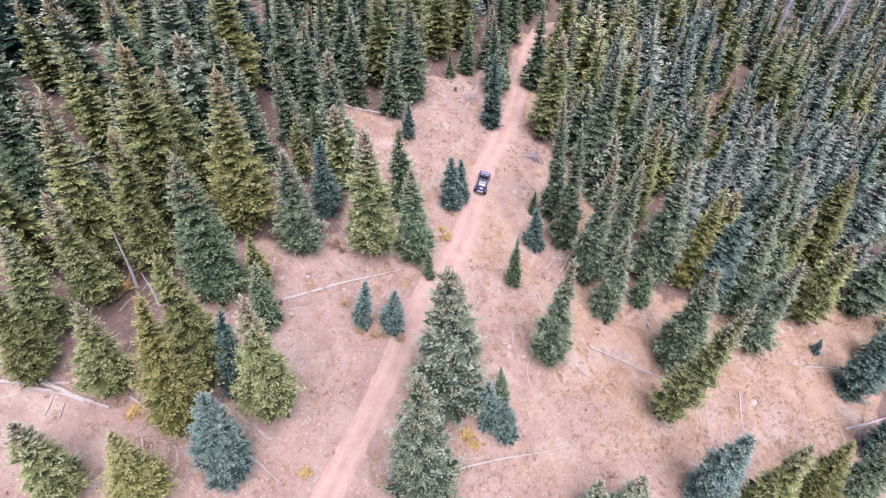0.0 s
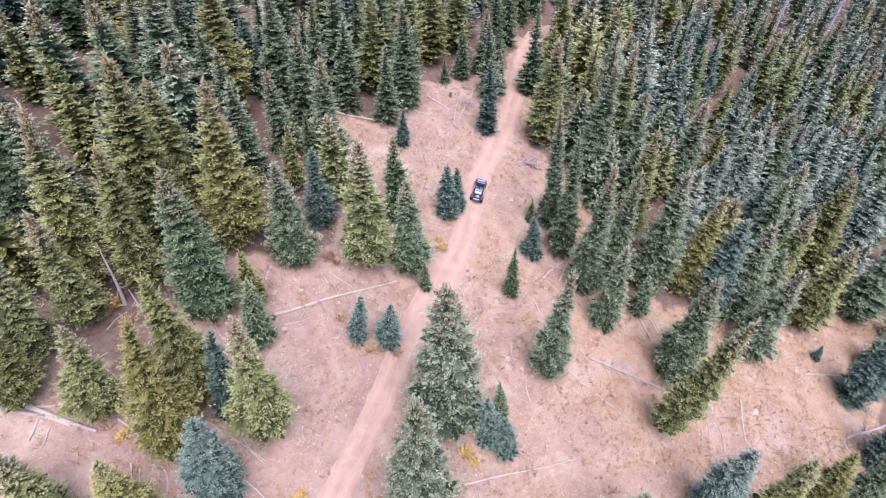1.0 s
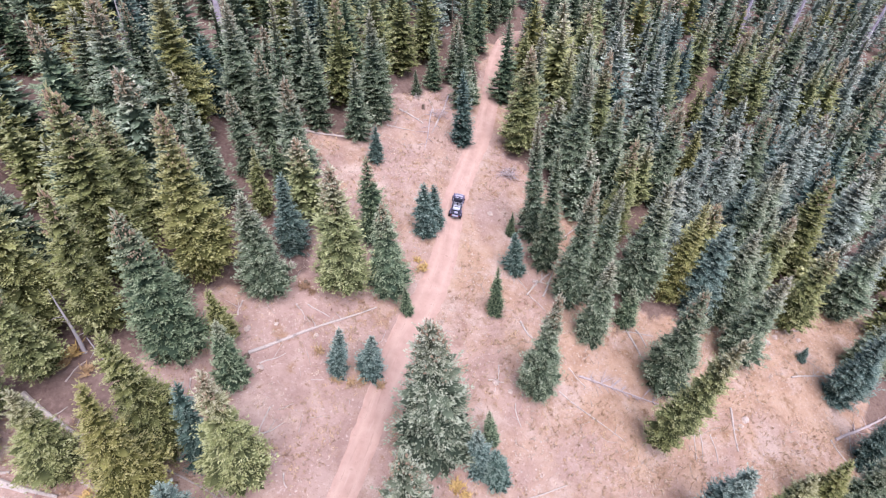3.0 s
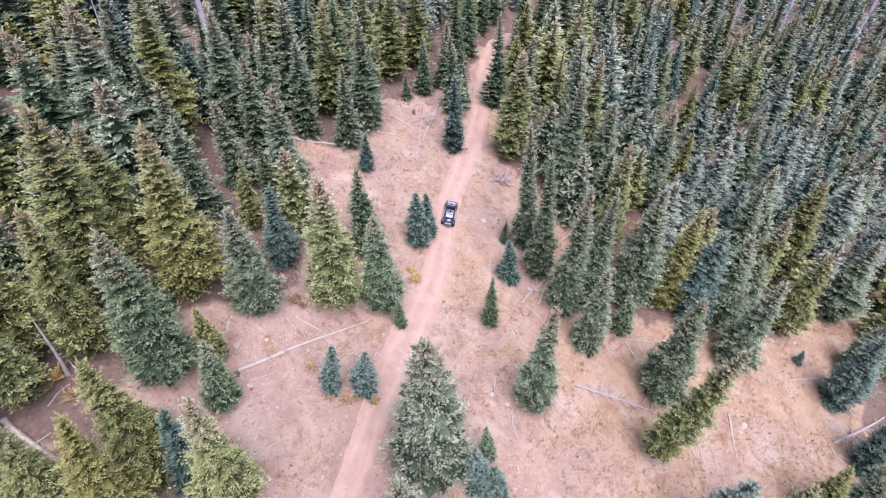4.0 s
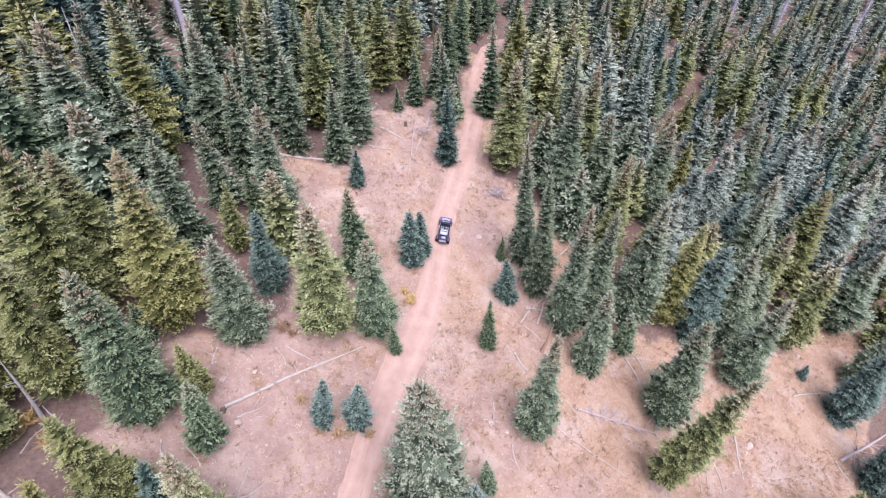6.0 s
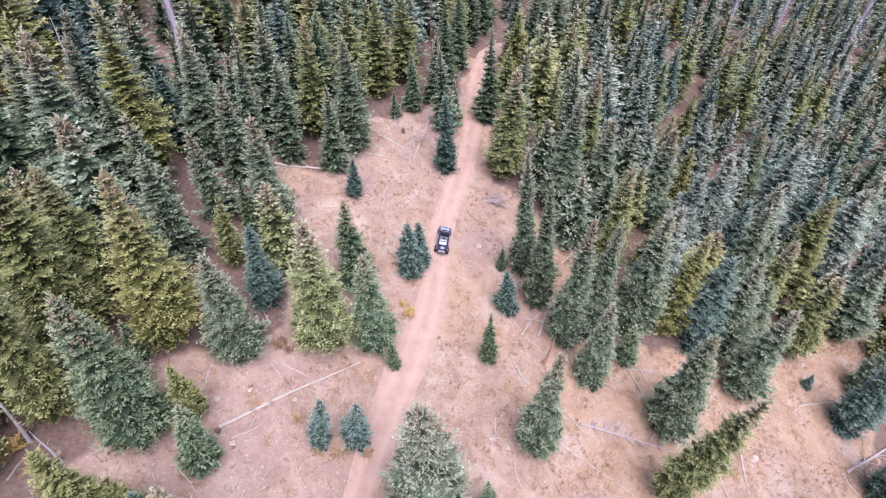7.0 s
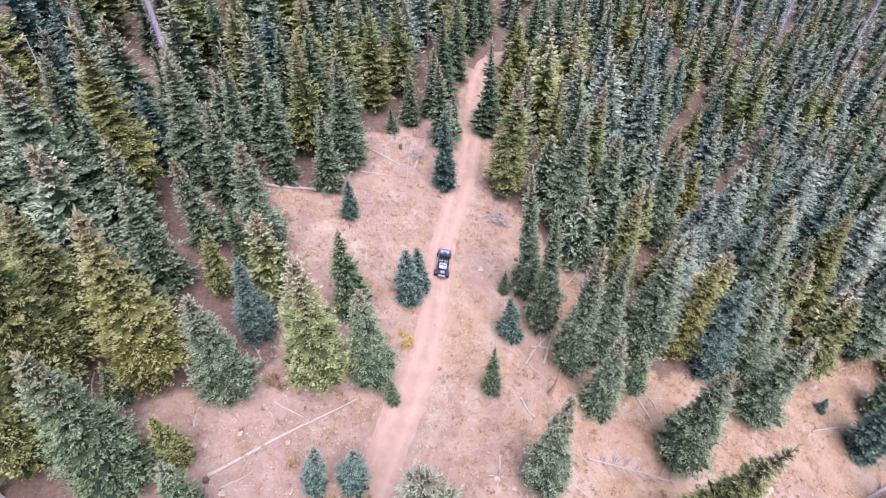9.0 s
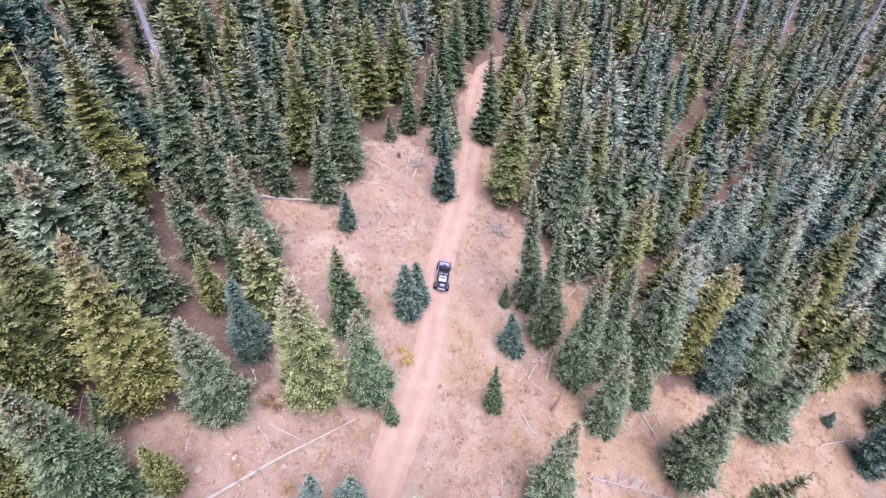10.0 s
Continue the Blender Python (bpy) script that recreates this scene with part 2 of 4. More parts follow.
def build_road():
    verts, faces, across, track, gone = [], [], [], [], 0.0
    cols = [-1.0, -0.86, -0.62, -0.45, -0.25, 0.0, 0.25, 0.45, 0.62, 0.86, 1.0]
    lift = [-0.10, 0.02, 0.03, 0.00, 0.03, 0.05, 0.03, 0.00, 0.03, 0.02, -0.10]
    rut = [0.0, 0.0, 0.5, 1.3, 0.5, 0.0, 0.5, 1.3, 0.5, 0.0, 0.0]
    for i, p in enumerate(LINE):
        q = LINE[min(i + 1, len(LINE) - 1)] - LINE[max(i - 1, 0)]
        side = Vector((q.y, -q.x, 0)).normalized()
        wide = 1.3 + 0.32 * min(1.0, max(0.0, (p.y - 40) / 12)) + 0.62 * math.exp(-((p.y - 39.5) / 7.5) ** 2)
        gone += (p - LINE[max(i - 1, 0)]).length
        for j, (c, l) in enumerate(zip(cols, lift)):
            w = wide * (1 + 0.16 * noise.noise((p.x * 0.9, p.y * 0.9, 4.0 + (c > 0))) * abs(c))
            s = p + side * (c * w)
            verts.append((s.x, s.y, ground_z(s.x, s.y) + l))
            track += [c * wide, gone, 0.0]
            across.append(rut[j] * (0.7 + 0.5 * noise.noise((p.x * 0.3, p.y * 0.3, j))))
    n = len(cols)
    for i in range(len(LINE) - 1):
        faces += [(i * n + j, i * n + j + 1, (i + 1) * n + j + 1, (i + 1) * n + j) for j in range(n - 1)]
    ob = mesh_object("road", verts, faces, ROAD, smooth=True)
    at = ob.data.attributes.new("across", "FLOAT", "POINT")
    at.data.foreach_set("value", across)
    ob.data.attributes.new("track", "FLOAT_VECTOR", "POINT").data.foreach_set("vector", track)
    tagged(ob, "pink gravel dirt track with faint pale wheel ruts", "road", kind="structure")


build_ground()
build_road()


# ---- trees ----
def profile(z, kind):
    """Crown radius at the height z, both from 0 to 1."""
    if kind in "OY":
        return (1 - z) ** 0.80 * min(1.0, 0.55 + z * 1.9) * 1.04 + 0.012
    if kind == "B":
        return (1 - z) ** 0.68 * min(1.0, 0.7 + z * 1.7) + 0.01
    if kind in "PW":
        return (1 - z) ** 0.66 * min(1.0, 0.68 + z * 1.3) + 0.008
    return (1 - z) ** (0.77 if kind == "G" else 0.86) * min(1.0, 0.68 + z * 1.8) * 1.05 + 0.008


def crown_data(seed, kind, levels, spokes, twigs, z0, ratio, plump=1.0):
    """A conifer's crown, 1 high and about 1 in radius: whorls of feathered boughs, each a drooping spray with clumps of
    small twigs on it.
    ratio is the true radius by the true height. Gives corners, faces and each corner's tone, pale at young tips and
    shaded dark inside."""
    r = random.Random(seed)
    verts, faces, young = [], [], []

    def blade(points, light_tones):
        n = len(verts)
        verts.extend((q.x, q.y, q.z) for q in points)
        young.extend(light_tones)
        faces.append(tuple(range(n, n + len(points))))

    lumps = [(r.uniform(0, 6.28), r.uniform(0.05, 0.85), r.uniform(0.62, 1.32)) for _ in range(12)]
    ragged = 1.0 if kind in "OYPW" else 0.7
    up = Vector((0, 0, 1))
    for lv in range(levels):
        base = z0 + (0.965 - z0) * (lv / levels) ** 0.92
        shape = profile(base, kind)
        count = max(4, round(spokes * (0.45 + 0.55 * min(1, shape * 1.2))))
        turn, tier = r.uniform(0, 6.28), r.uniform(1 - 0.14 * ragged, 1 + 0.12 * ragged)
        for s in range(count):
            if r.random() < 0.05 * ragged:
                continue
            a = turn + s * 6.283 / count + r.uniform(-0.25, 0.25)
            z = base + r.uniform(-0.45, 0.45) / levels
            bulge = 1.0
            for la, lz, lf in lumps:
                bulge += (lf - 1) * math.exp(-((z - lz) / 0.08) ** 2) * max(0.0, math.cos(a - la))
            length = shape * ratio * bulge * tier * r.uniform(1 - 0.32 * ragged, 1.16) + 0.007
            out = Vector((math.cos(a), math.sin(a), 0))
            side = Vector((-math.sin(a), math.cos(a), 0))
            rise = (0.85 if z > 0.88 else 0.42 if z > 0.6 else 0.16) + r.uniform(-0.16, 0.16)
            fall = 0.34 * r.uniform(0.5, 1.4)
            twist = r.uniform(-0.35, 0.35)
            fresh = r.uniform(-0.22, 0.24)

            def at(f):
                return Vector((0, 0, z)) + out * (length * f) + up * (length * (rise * f - fall * f * f + 0.16 * f ** 4))

            # bough plate in painted shade tones, darkest next to the trunk
            v, dip = 0.15 * length + 0.002, up * (0.05 * length)
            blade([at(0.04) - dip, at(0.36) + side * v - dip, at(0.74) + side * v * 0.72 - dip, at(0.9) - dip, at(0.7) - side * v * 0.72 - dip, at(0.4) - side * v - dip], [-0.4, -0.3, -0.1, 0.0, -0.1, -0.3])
            few = max(4, round(twigs * min(1.0, 0.3 + 0.85 * shape)))
            clumps = [(r.uniform(0.36, 1.0), r.uniform(-1, 1), r.uniform(-0.16, 0.2)) for _ in range(2 + few // 6)]
            for k in range(few):
                cf, cu, cy = clumps[k % len(clumps)]
                f = min(1.06, cf + r.gauss(0, 0.09))
                u = max(-1.0, min(1.0, cu + r.gauss(0, 0.24)))
                p = at(f) + side * (u * length * (0.34 * max(0.0, 1.06 - f) ** 0.6 + 0.05))
                l = (0.0085 + 0.085 * length) * r.uniform(0.65, 1.35) * plump
                lift = r.uniform(-0.25, 0.75)
                d = (out * r.uniform(0.5, 1.0) + side * (u * 0.9 + twist + r.uniform(-0.35, 0.35)) + up * lift).normalized()
                h = (d.cross(up if k % 3 else out)).normalized() * (0.27 * l) + up * (r.uniform(-0.12, 0.12) * l)
                # outer twigs paler as new growth, upturned ones as if lit from above
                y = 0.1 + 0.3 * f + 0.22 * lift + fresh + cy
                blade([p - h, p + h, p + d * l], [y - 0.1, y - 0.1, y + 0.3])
    for k in range(7):
        a = k * 0.9
        p = Vector((0, 0, 0.935 + 0.009 * k))
        h = Vector((math.cos(a), math.sin(a), 0)) * 0.0045
        blade([p - h, p + h, p + Vector((math.cos(a) * 0.008, math.sin(a) * 0.008, 0.05 - 0.004 * k))], [0.3, 0.3, 0.9])
    # added core shell against see-through, toned dark to imitate shade inside the crown
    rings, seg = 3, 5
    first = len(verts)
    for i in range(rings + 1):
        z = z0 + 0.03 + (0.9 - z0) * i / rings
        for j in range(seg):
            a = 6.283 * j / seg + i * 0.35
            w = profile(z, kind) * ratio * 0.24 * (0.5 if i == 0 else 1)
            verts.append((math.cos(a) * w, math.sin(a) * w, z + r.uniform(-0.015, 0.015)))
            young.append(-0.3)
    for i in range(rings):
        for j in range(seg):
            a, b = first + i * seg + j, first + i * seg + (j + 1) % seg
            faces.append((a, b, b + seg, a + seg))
    return [(x / ratio, y / ratio, z) for x, y, z in verts], faces, young


def cone_data(seed, kind, ratio, count=240):
    """Hanging cones in the top of a crown, in bunches under the bough ends."""
    r = random.Random(seed)
    verts, faces = [], []
    for _ in range(count // 4):
        z = 0.70 + 0.27 * r.random() ** 0.7
        a, w = r.uniform(0, 6.283), profile(z, kind) * r.uniform(0.55, 1.08)
        for _ in range(4):
            b, q = a + r.gauss(0, 0.12), w * r.uniform(0.85, 1.12)
            c, s, l = Vector((math.cos(b) * q, math.sin(b) * q, z + r.uniform(-0.008, 0.012))), 0.0026 / ratio, r.uniform(0.007, 0.012)
            n = len(verts)
            verts += [(c.x, c.y, c.z + l * 0.6), (c.x + s, c.y, c.z), (c.x, c.y + s, c.z), (c.x - s, c.y, c.z), (c.x, c.y - s, c.z), (c.x, c.y, c.z - l)]
            for i in range(4):
                faces += [(n, n + 1 + i, n + 1 + (i + 1) % 4), (n + 5, n + 1 + (i + 1) % 4, n + 1 + i)]
    return verts, faces


def trunk_data(ratio, seg=7):
    verts, faces = [], []
    for z, w in ((-0.03, 0.024), (0.0, 0.019), (0.06, 0.0145), (0.35, 0.011), (0.7, 0.006), (0.96, 0.0015)):
        for j in range(seg):
            a = 6.283 * j / seg
            verts.append((math.cos(a) * w / ratio, math.sin(a) * w / ratio, z))
    for i in range(5):
        for j in range(seg):
            a, b = i * seg + j, i * seg + (j + 1) % seg
            faces.append((a, b, b + seg, a + seg))
    return verts, faces


def to_mesh(name, data, material, smooth=False):
    me = bpy.data.meshes.new(name)
    me.from_pydata(data[0], [], data[1])
    me.materials.append(material)
    if smooth:
        me.polygons.foreach_set("use_smooth", [True] * len(me.polygons))
    if len(data) > 2:
        # one value for both tip growth and painted inner shade
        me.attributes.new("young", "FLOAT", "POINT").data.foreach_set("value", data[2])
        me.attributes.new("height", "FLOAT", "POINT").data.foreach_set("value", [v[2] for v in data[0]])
    return me


RATIO = 0.17
TRUNK = to_mesh("trunk", trunk_data(RATIO), BARK, True)
START = {"B": 0.015, "G": 0.03, "D": 0.02, "O": 0.09, "Y": 0.07, "P": 0.05, "W": 0.04}
CROWN, BIGCROWN, MIDCROWN, CONES = {}, {}, {}, {}
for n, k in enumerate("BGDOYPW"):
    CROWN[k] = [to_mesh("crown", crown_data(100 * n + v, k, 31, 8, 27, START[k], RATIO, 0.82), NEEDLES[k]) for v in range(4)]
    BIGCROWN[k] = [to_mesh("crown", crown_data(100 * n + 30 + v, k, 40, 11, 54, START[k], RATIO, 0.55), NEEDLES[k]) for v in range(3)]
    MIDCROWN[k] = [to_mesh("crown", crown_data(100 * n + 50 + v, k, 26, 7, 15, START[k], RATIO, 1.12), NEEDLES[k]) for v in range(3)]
    CONES[k] = [to_mesh("cone_cluster", cone_data(100 * n + 80 + v, k, RATIO), CONE) for v in range(2)]

WORDS = {
    "B": "dense blue-green spruce tree branched down to the ground",
    "G": "grey-green conical spruce tree with pale tips",
    "P": "pale grey-green spruce tree with thin dusty branches",
    "W": "grey-green old spruce tree with a broad blunt top",
    "D": "dark green slender spruce tree with dense branches",
    "O": "olive green spruce tree with lumpy branches",
    "Y": "yellowish green spruce tree with ragged branches",
}
DICE = random.Random(11)
PLANTED = []


def plant(kind, x, y, h, r, group, near=True, lean=0.0):
    """One spruce: trunk, crown and, where it bears them, brown cones in the top."""
    k = kind[0]
    r *= 1.14 if y > 36 else 1.02
    if x > 36 and y > 58:
        r = min(r, 0.205 * h)
    tree = new("spruce_tree")
    away = math.degrees(math.atan2(y - 8, x))
    leaning = pose(0, 0, 0, 0, 0, away) @ pose(0, 0, 0, lean, 0, 0) @ pose(0, 0, 0, 0, 0, DICE.uniform(0, 360))
    tree.matrix_world = pose(x, y, ground_z(x, y) - 0.05) @ leaning @ Matrix.Diagonal((r, r, h, 1))
    new("trunk", TRUNK).parent = tree
    new("crown", DICE.choice(MIDCROWN[k] if not near else BIGCROWN[k] if (h * r > 32 and y < 72) or (h * r > 18 and y < 48) else CROWN[k])).parent = tree
    words = WORDS[k]
    if h < 6.6:
        words = words.replace("spruce tree", "young spruce tree")
    if "c" in kind:
        cones = new("cone_cluster", DICE.choice(CONES[k]))
        cones.parent = tree
        words = words.replace("spruce tree", "cone-topped spruce tree")
        tagged(cones, "clustered brown cones", kind="stuff")
    tagged(tree, words, "tree", group)
    PLANTED.append((x, y))


GLADE_A = [
    ("Oc", -6.6, 43.2, 16.0, 2.8, 1),
    ("Dc", -3.6, 50.7, 11.3, 2.2, -1),
    ("Dc", -2.0, 44.1, 12.3, 2.2, -1),
    ("D", -0.1, 41.6, 4.4, 0.8, -4),
    ("B", 2.3, 52.9, 7.6, 1.75, -1),
    ("B", 3.6, 54.3, 6.6, 1.3, -2),
    ("G", 9.4, 78.6, 12.6, 2.0, -5),
    ("B", 8.5, 70.5, 11.3, 1.7, -2),
    ("D", 11.3, 80.6, 7.2, 1.1, -5),
    ("B", -3.5, 63.3, 5.3, 1.1, 2),
    ("D", 9.6, 43.0, 7.8, 1.1, -2),
    ("B", 13.1, 49.4, 6.4, 1.5, -7),
]
GLADE_B = [
    ("D", 13.3, 55.0, 3.9, 0.7, -2),
    ("B", -6.8, 34.1, 6.4, 1.3, 7),
    ("B", -3.9, 34.4, 5.9, 1.5, 5),
    ("Wc", 2.3, 27.9, 18.6, 3.7, -3),
    ("Wc", -0.4, 18.7, 19.2, 3.1, -1),
    ("D", 7.4, 28.9, 5.6, 1.0, -7),
    ("B", 6.1, 26.1, 7.5, 1.6, -7),
    ("B", 7.5, 25.5, 5.5, 1.7, -6),
    ("Gc", 12.9, 34.4, 15.6, 2.15, 0),
    ("Gc", 28.7, 37.1, 16.1, 2.5, -1),
    ("B", 51.8, 42.8, 2.7, 0.7, -7),
]
WEST_A = [
    ("G", -5.9, 67.4, 10.9, 1.9, 2),
    ("D", -2.5, 72.5, 11.8, 1.4, 3),
    ("G", -3.5, 71.5, 14.9, 2.2, -0),
    ("Oc", -8.0, 72.2, 15.4, 2.5, 2),
    ("G", -10.8, 67.8, 12.5, 2.2, 1),
    ("G", -10.4, 80.7, 10.5, 1.9, -1),
    ("D", 5.0, 82.0, 8.8, 1.6, -1),
    ("G", 2.4, 79.5, 4.1, 0.8, -3),
    ("Gc", -11.8, 57.2, 13.5, 2.3, -0),
    ("Gc", -15.8, 63.1, 12.1, 2.2, 2),
    ("G", -14.7, 67.5, 15.4, 1.6, 3),
    ("Gc", -17.3, 57.1, 10.5, 1.9, -2),
    ("O", -15.2, 51.4, 8.7, 1.4, 2),
    ("D", -13.8, 55.6, 7.3, 1.4, -1),
    ("B", -12.1, 47.1, 10.0, 1.7, 3),
    ("G", -13.7, 42.0, 12.4, 2.2, -1),
    ("Yc", -19.3, 42.7, 17.8, 3.2, 3),
    ("G", -24.5, 59.4, 11.8, 2.1, -1),
]
WEST_B = [
    ("G", -19.9, 51.6, 12.0, 2.2, 0),
    ("Oc", -25.2, 46.7, 13.6, 2.5, 0),
    ("Oc", -25.6, 41.4, 18.6, 3.3, 3),
    ("D", -21.3, 40.6, 4.6, 1.1, 0),
    ("Dc", -20.2, 34.7, 15.6, 3.4, 1),
    ("D", -15.4, 32.2, 8.1, 1.9, 3),
    ("O", -16.4, 35.9, 7.2, 1.6, -1),
    ("Gc", -28.2, 57.0, 17.2, 3.1, 3),
    ("G", -31.7, 59.7, 13.6, 2.4, 3),
    ("Gc", -29.4, 65.4, 11.9, 2.2, 3),
    ("G", -36.0, 61.1, 9.8, 2.4, 3),
    ("Y", -23.8, 61.3, 18.5, 2.7, 2),
    ("B", -22.0, 67.1, 9.9, 2.2, -3),
    ("G", -19.0, 65.2, 14.9, 2.2, 3),
    ("G", -22.6, 57.3, 11.2, 2.0, 0),
    ("Gc", -18.5, 68.1, 14.5, 2.0, -3),
    ("G", -12.7, 76.4, 13.9, 2.0, -0),
    ("O", 0.4, 84.0, 14.0, 3.0, 0),
    ("O", 4.0, 88.0, 14.5, 2.8, 0),
    ("O", -3.2, 80.6, 15.5, 2.8, 0),
    ("D", -18.4, 85.0, 10.8, 2.0, -0),
]
SOUTH = [
    ("B", -15.8, 18.8, 10.4, 2.3, 5),
    ("Oc", -13.3, 24.1, 14.9, 2.6, 2),
    ("B", -16.4, 25.3, 10.5, 1.6, 5),
    ("O", -18.8, 26.2, 14.9, 2.7, -0),
    ("Y", -19.7, 21.5, 15.0, 2.5, 7),
    ("Y", -20.7, 16.0, 9.1, 2.3, 7),
    ("O", -25.9, 15.6, 9.3, 2.3, 7),
    ("O", -25.3, 23.6, 9.9, 2.2, 7),
    ("O", -30.9, 27.2, 11.4, 2.1, 7),
    ("Oc", -28.5, 30.8, 12.4, 2.2, 2),
    ("Yc", -29.7, 34.2, 17.6, 2.7, 7),
    ("Oc", -25.5, 35.4, 15.1, 2.7, 4),
    ("O", -30.4, 23.6, 11.0, 2.0, 7),
    ("Dc", -37.0, 39.3, 12.1, 2.2, 7),
]
EAST_A = [
    ("G", 16.0, 54.9, 18.0, 1.6, -5),
    ("G", 16.9, 50.9, 17.5, 1.7, -3),
    ("Gc", 18.9, 46.4, 18.4, 1.95, 0),
    ("G", 21.0, 42.0, 12.6, 1.95, -1),
    ("D", 26.2, 44.4, 6.4, 1.5, -3),
    ("G", 28.3, 49.2, 18.0, 2.8, 0),
    ("Y", 33.2, 48.8, 16.6, 2.4, 0),
    ("B", 36.3, 47.6, 15.1, 2.8, 0),
    ("G", 39.7, 47.4, 15.5, 2.8, 0),
    ("Oc", 47.5, 51.8, 14.8, 2.6, 0),
    ("Oc", 54.2, 56.4, 18.0, 3.3, 0),
    ("Oc", 51.3, 47.4, 14.8, 2.7, 0),
    ("G", 40.5, 41.9, 15.3, 2.4, 2),
    ("O", 25.4, 30.0, 21.0, 2.55, 5),
    ("G", 44.4, 54.6, 16.5, 2.7, 0),
]
EAST_B = [
    ("Oc", 26.7, 56.1, 17.2, 2.5, 0),
    ("P", 30.8, 51.3, 17.2, 2.6, 0),
    ("B", 54.6, 38.0, 13.4, 2.5, -2),
    ("G", 60.7, 42.6, 11.5, 2.1, 0),
    ("G", 61.9, 51.4, 15.0, 2.5, 0),
    ("P", 68.5, 56.5, 15.8, 2.6, 0),
    ("Oc", 16.9, 71.1, 16.2, 3.1, 0),
    ("G", 19.9, 78.3, 14.7, 2.2, 0),
    ("Oc", 27.0, 70.3, 18.6, 2.6, 0),
    ("G", 26.8, 77.7, 16.6, 2.3, 0),
    ("G", 25.3, 73.0, 16.3, 2.2, 0),
    ("O", 23.2, 74.5, 16.2, 2.2, 0),
    ("D", 16.0, 82.7, 14.3, 2.3, 0),
    ("Gc", 28.9, 67.3, 14.5, 2.4, 0),
    ("G", 22.2, 47.4, 17.5, 1.8, 0),
    ("G", 23.4, 65.8, 18.0, 2.4, 0),
    ("G", 59.2, 78.2, 13.3, 2.6, 0),
    ("P", 71.0, 83.7, 12.3, 2.5, 0),
    ("Oc", 69.3, 104.5, 12.9, 2.5, 0),
]
RIDGE_A = [
    ("P", 40.2, 82.9, 15.3, 3.1, 0),
    ("G", 43.4, 84.5, 14.0, 2.6, 0),
    ("Gc", 36.8, 66.3, 16.0, 3.2, 0),
    ("Y", 43.8, 71.3, 10.3, 2.2, 0),
    ("P", 44.1, 63.7, 15.8, 3.1, 0),
    ("Pc", 46.6, 65.4, 16.2, 3.4, 0),
    ("Gc", 50.9, 68.1, 17.2, 3.9, 0),
    ("P", 55.0, 65.7, 18.0, 3.8, 0),
    ("B", 46.1, 59.7, 12.8, 3.3, 0),
    ("G", 50.1, 60.4, 15.3, 3.3, 0),
    ("P", 38.8, 60.6, 14.5, 2.6, 0),
    ("Pc", 64.3, 73.2, 16.3, 3.7, 0),
    ("Gc", 80.6, 83.1, 18.0, 4.4, 0),
    ("Yc", 77.4, 89.6, 17.5, 3.9, 0),
    ("P", 64.7, 83.1, 17.3, 3.9, 0),
]
RIDGE_B = [
    ("O", 73.1, 89.1, 15.9, 3.5, 0),
    ("P", 83.6, 92.9, 15.6, 3.4, 0),
    ("G", 69.5, 65.0, 17.2, 3.8, 0),
    ("P", 62.8, 59.9, 17.6, 3.9, 0),
    ("Pc", 47.9, 76.3, 14.0, 3.1, 0),
    ("Oc", 60.0, 93.0, 16.1, 3.7, 0),
    ("O", 62.5, 89.6, 17.2, 3.9, 0),
    ("B", 49.4, 92.1, 13.1, 3.1, 0),
    ("B", 49.6, 98.4, 13.4, 2.9, 0),
    ("O", 54.4, 96.6, 16.0, 3.2, 0),
    ("Gc", 78.5, 104.4, 16.0, 3.7, 0),
    ("P", 82.8, 102.3, 15.1, 3.4, 0),
    ("Pc", 91.7, 97.1, 18.4, 4.1, 0),
    ("G", 43.1, 47.9, 12.0, 2.7, 0),
]
CORNER = [
    ("B", 27.6, 22.1, 13.7, 2.5, -0),
    ("O", 33.5, 20.9, 14.8, 2.7, -4),
    ("O", 42.1, 23.8, 11.7, 2.1, -7),
    ("G", 46.1, 23.3, 14.7, 2.6, -7),
    ("B", 54.2, 29.7, 13.0, 2.4, -7),
    ("G", 18.7, 18.4, 9.8, 2.5, -7),
    ("G", 15.1, 18.4, 8.3, 1.8, -7),
]
NORTH = [("D", 19.0, 107.4, 14.0, 2.4), ("G", 16.6, 103.6, 13.5, 2.3), ("G", 23.4, 99.4, 13.0, 2.2), ("D", 20.6, 110.6, 14.5, 2.5), ("G", 27.2, 101.6, 13.5, 2.4), ("O", 14.0, 99.6, 13.5, 2.2),
         ("D", 13.2, 94.8, 13.5, 2.3), ("D", 30.2, 108.6, 14.0, 2.4), ("D", 10.4, 89.5, 13.0, 2.2), ("G", 31.6, 102.8, 13.0, 2.6), ("D", 34.4, 103.4, 12.5, 2.4), ("O", 36.4, 104.4, 13.0, 2.4), ("G", 41.2, 104.8, 12.5, 2.4)]
for item in NORTH:
    plant(*item, "spruces of the northern wood")
for stand, words in (((GLADE_A, GLADE_B), "spruces standing in the clearing"), ((SOUTH,), "spruces west of the track"), ((CORNER,), "spruces at the lower meadow"),
                     ((WEST_A, WEST_B), "spruces of the western wood"), ((EAST_A, EAST_B, RIDGE_A, RIDGE_B), "spruces of the eastern wood")):
    for trees in stand:
        for kind, x, y, h, r, lean in trees:
            plant(kind, x, y, h, r, words, lean=lean)


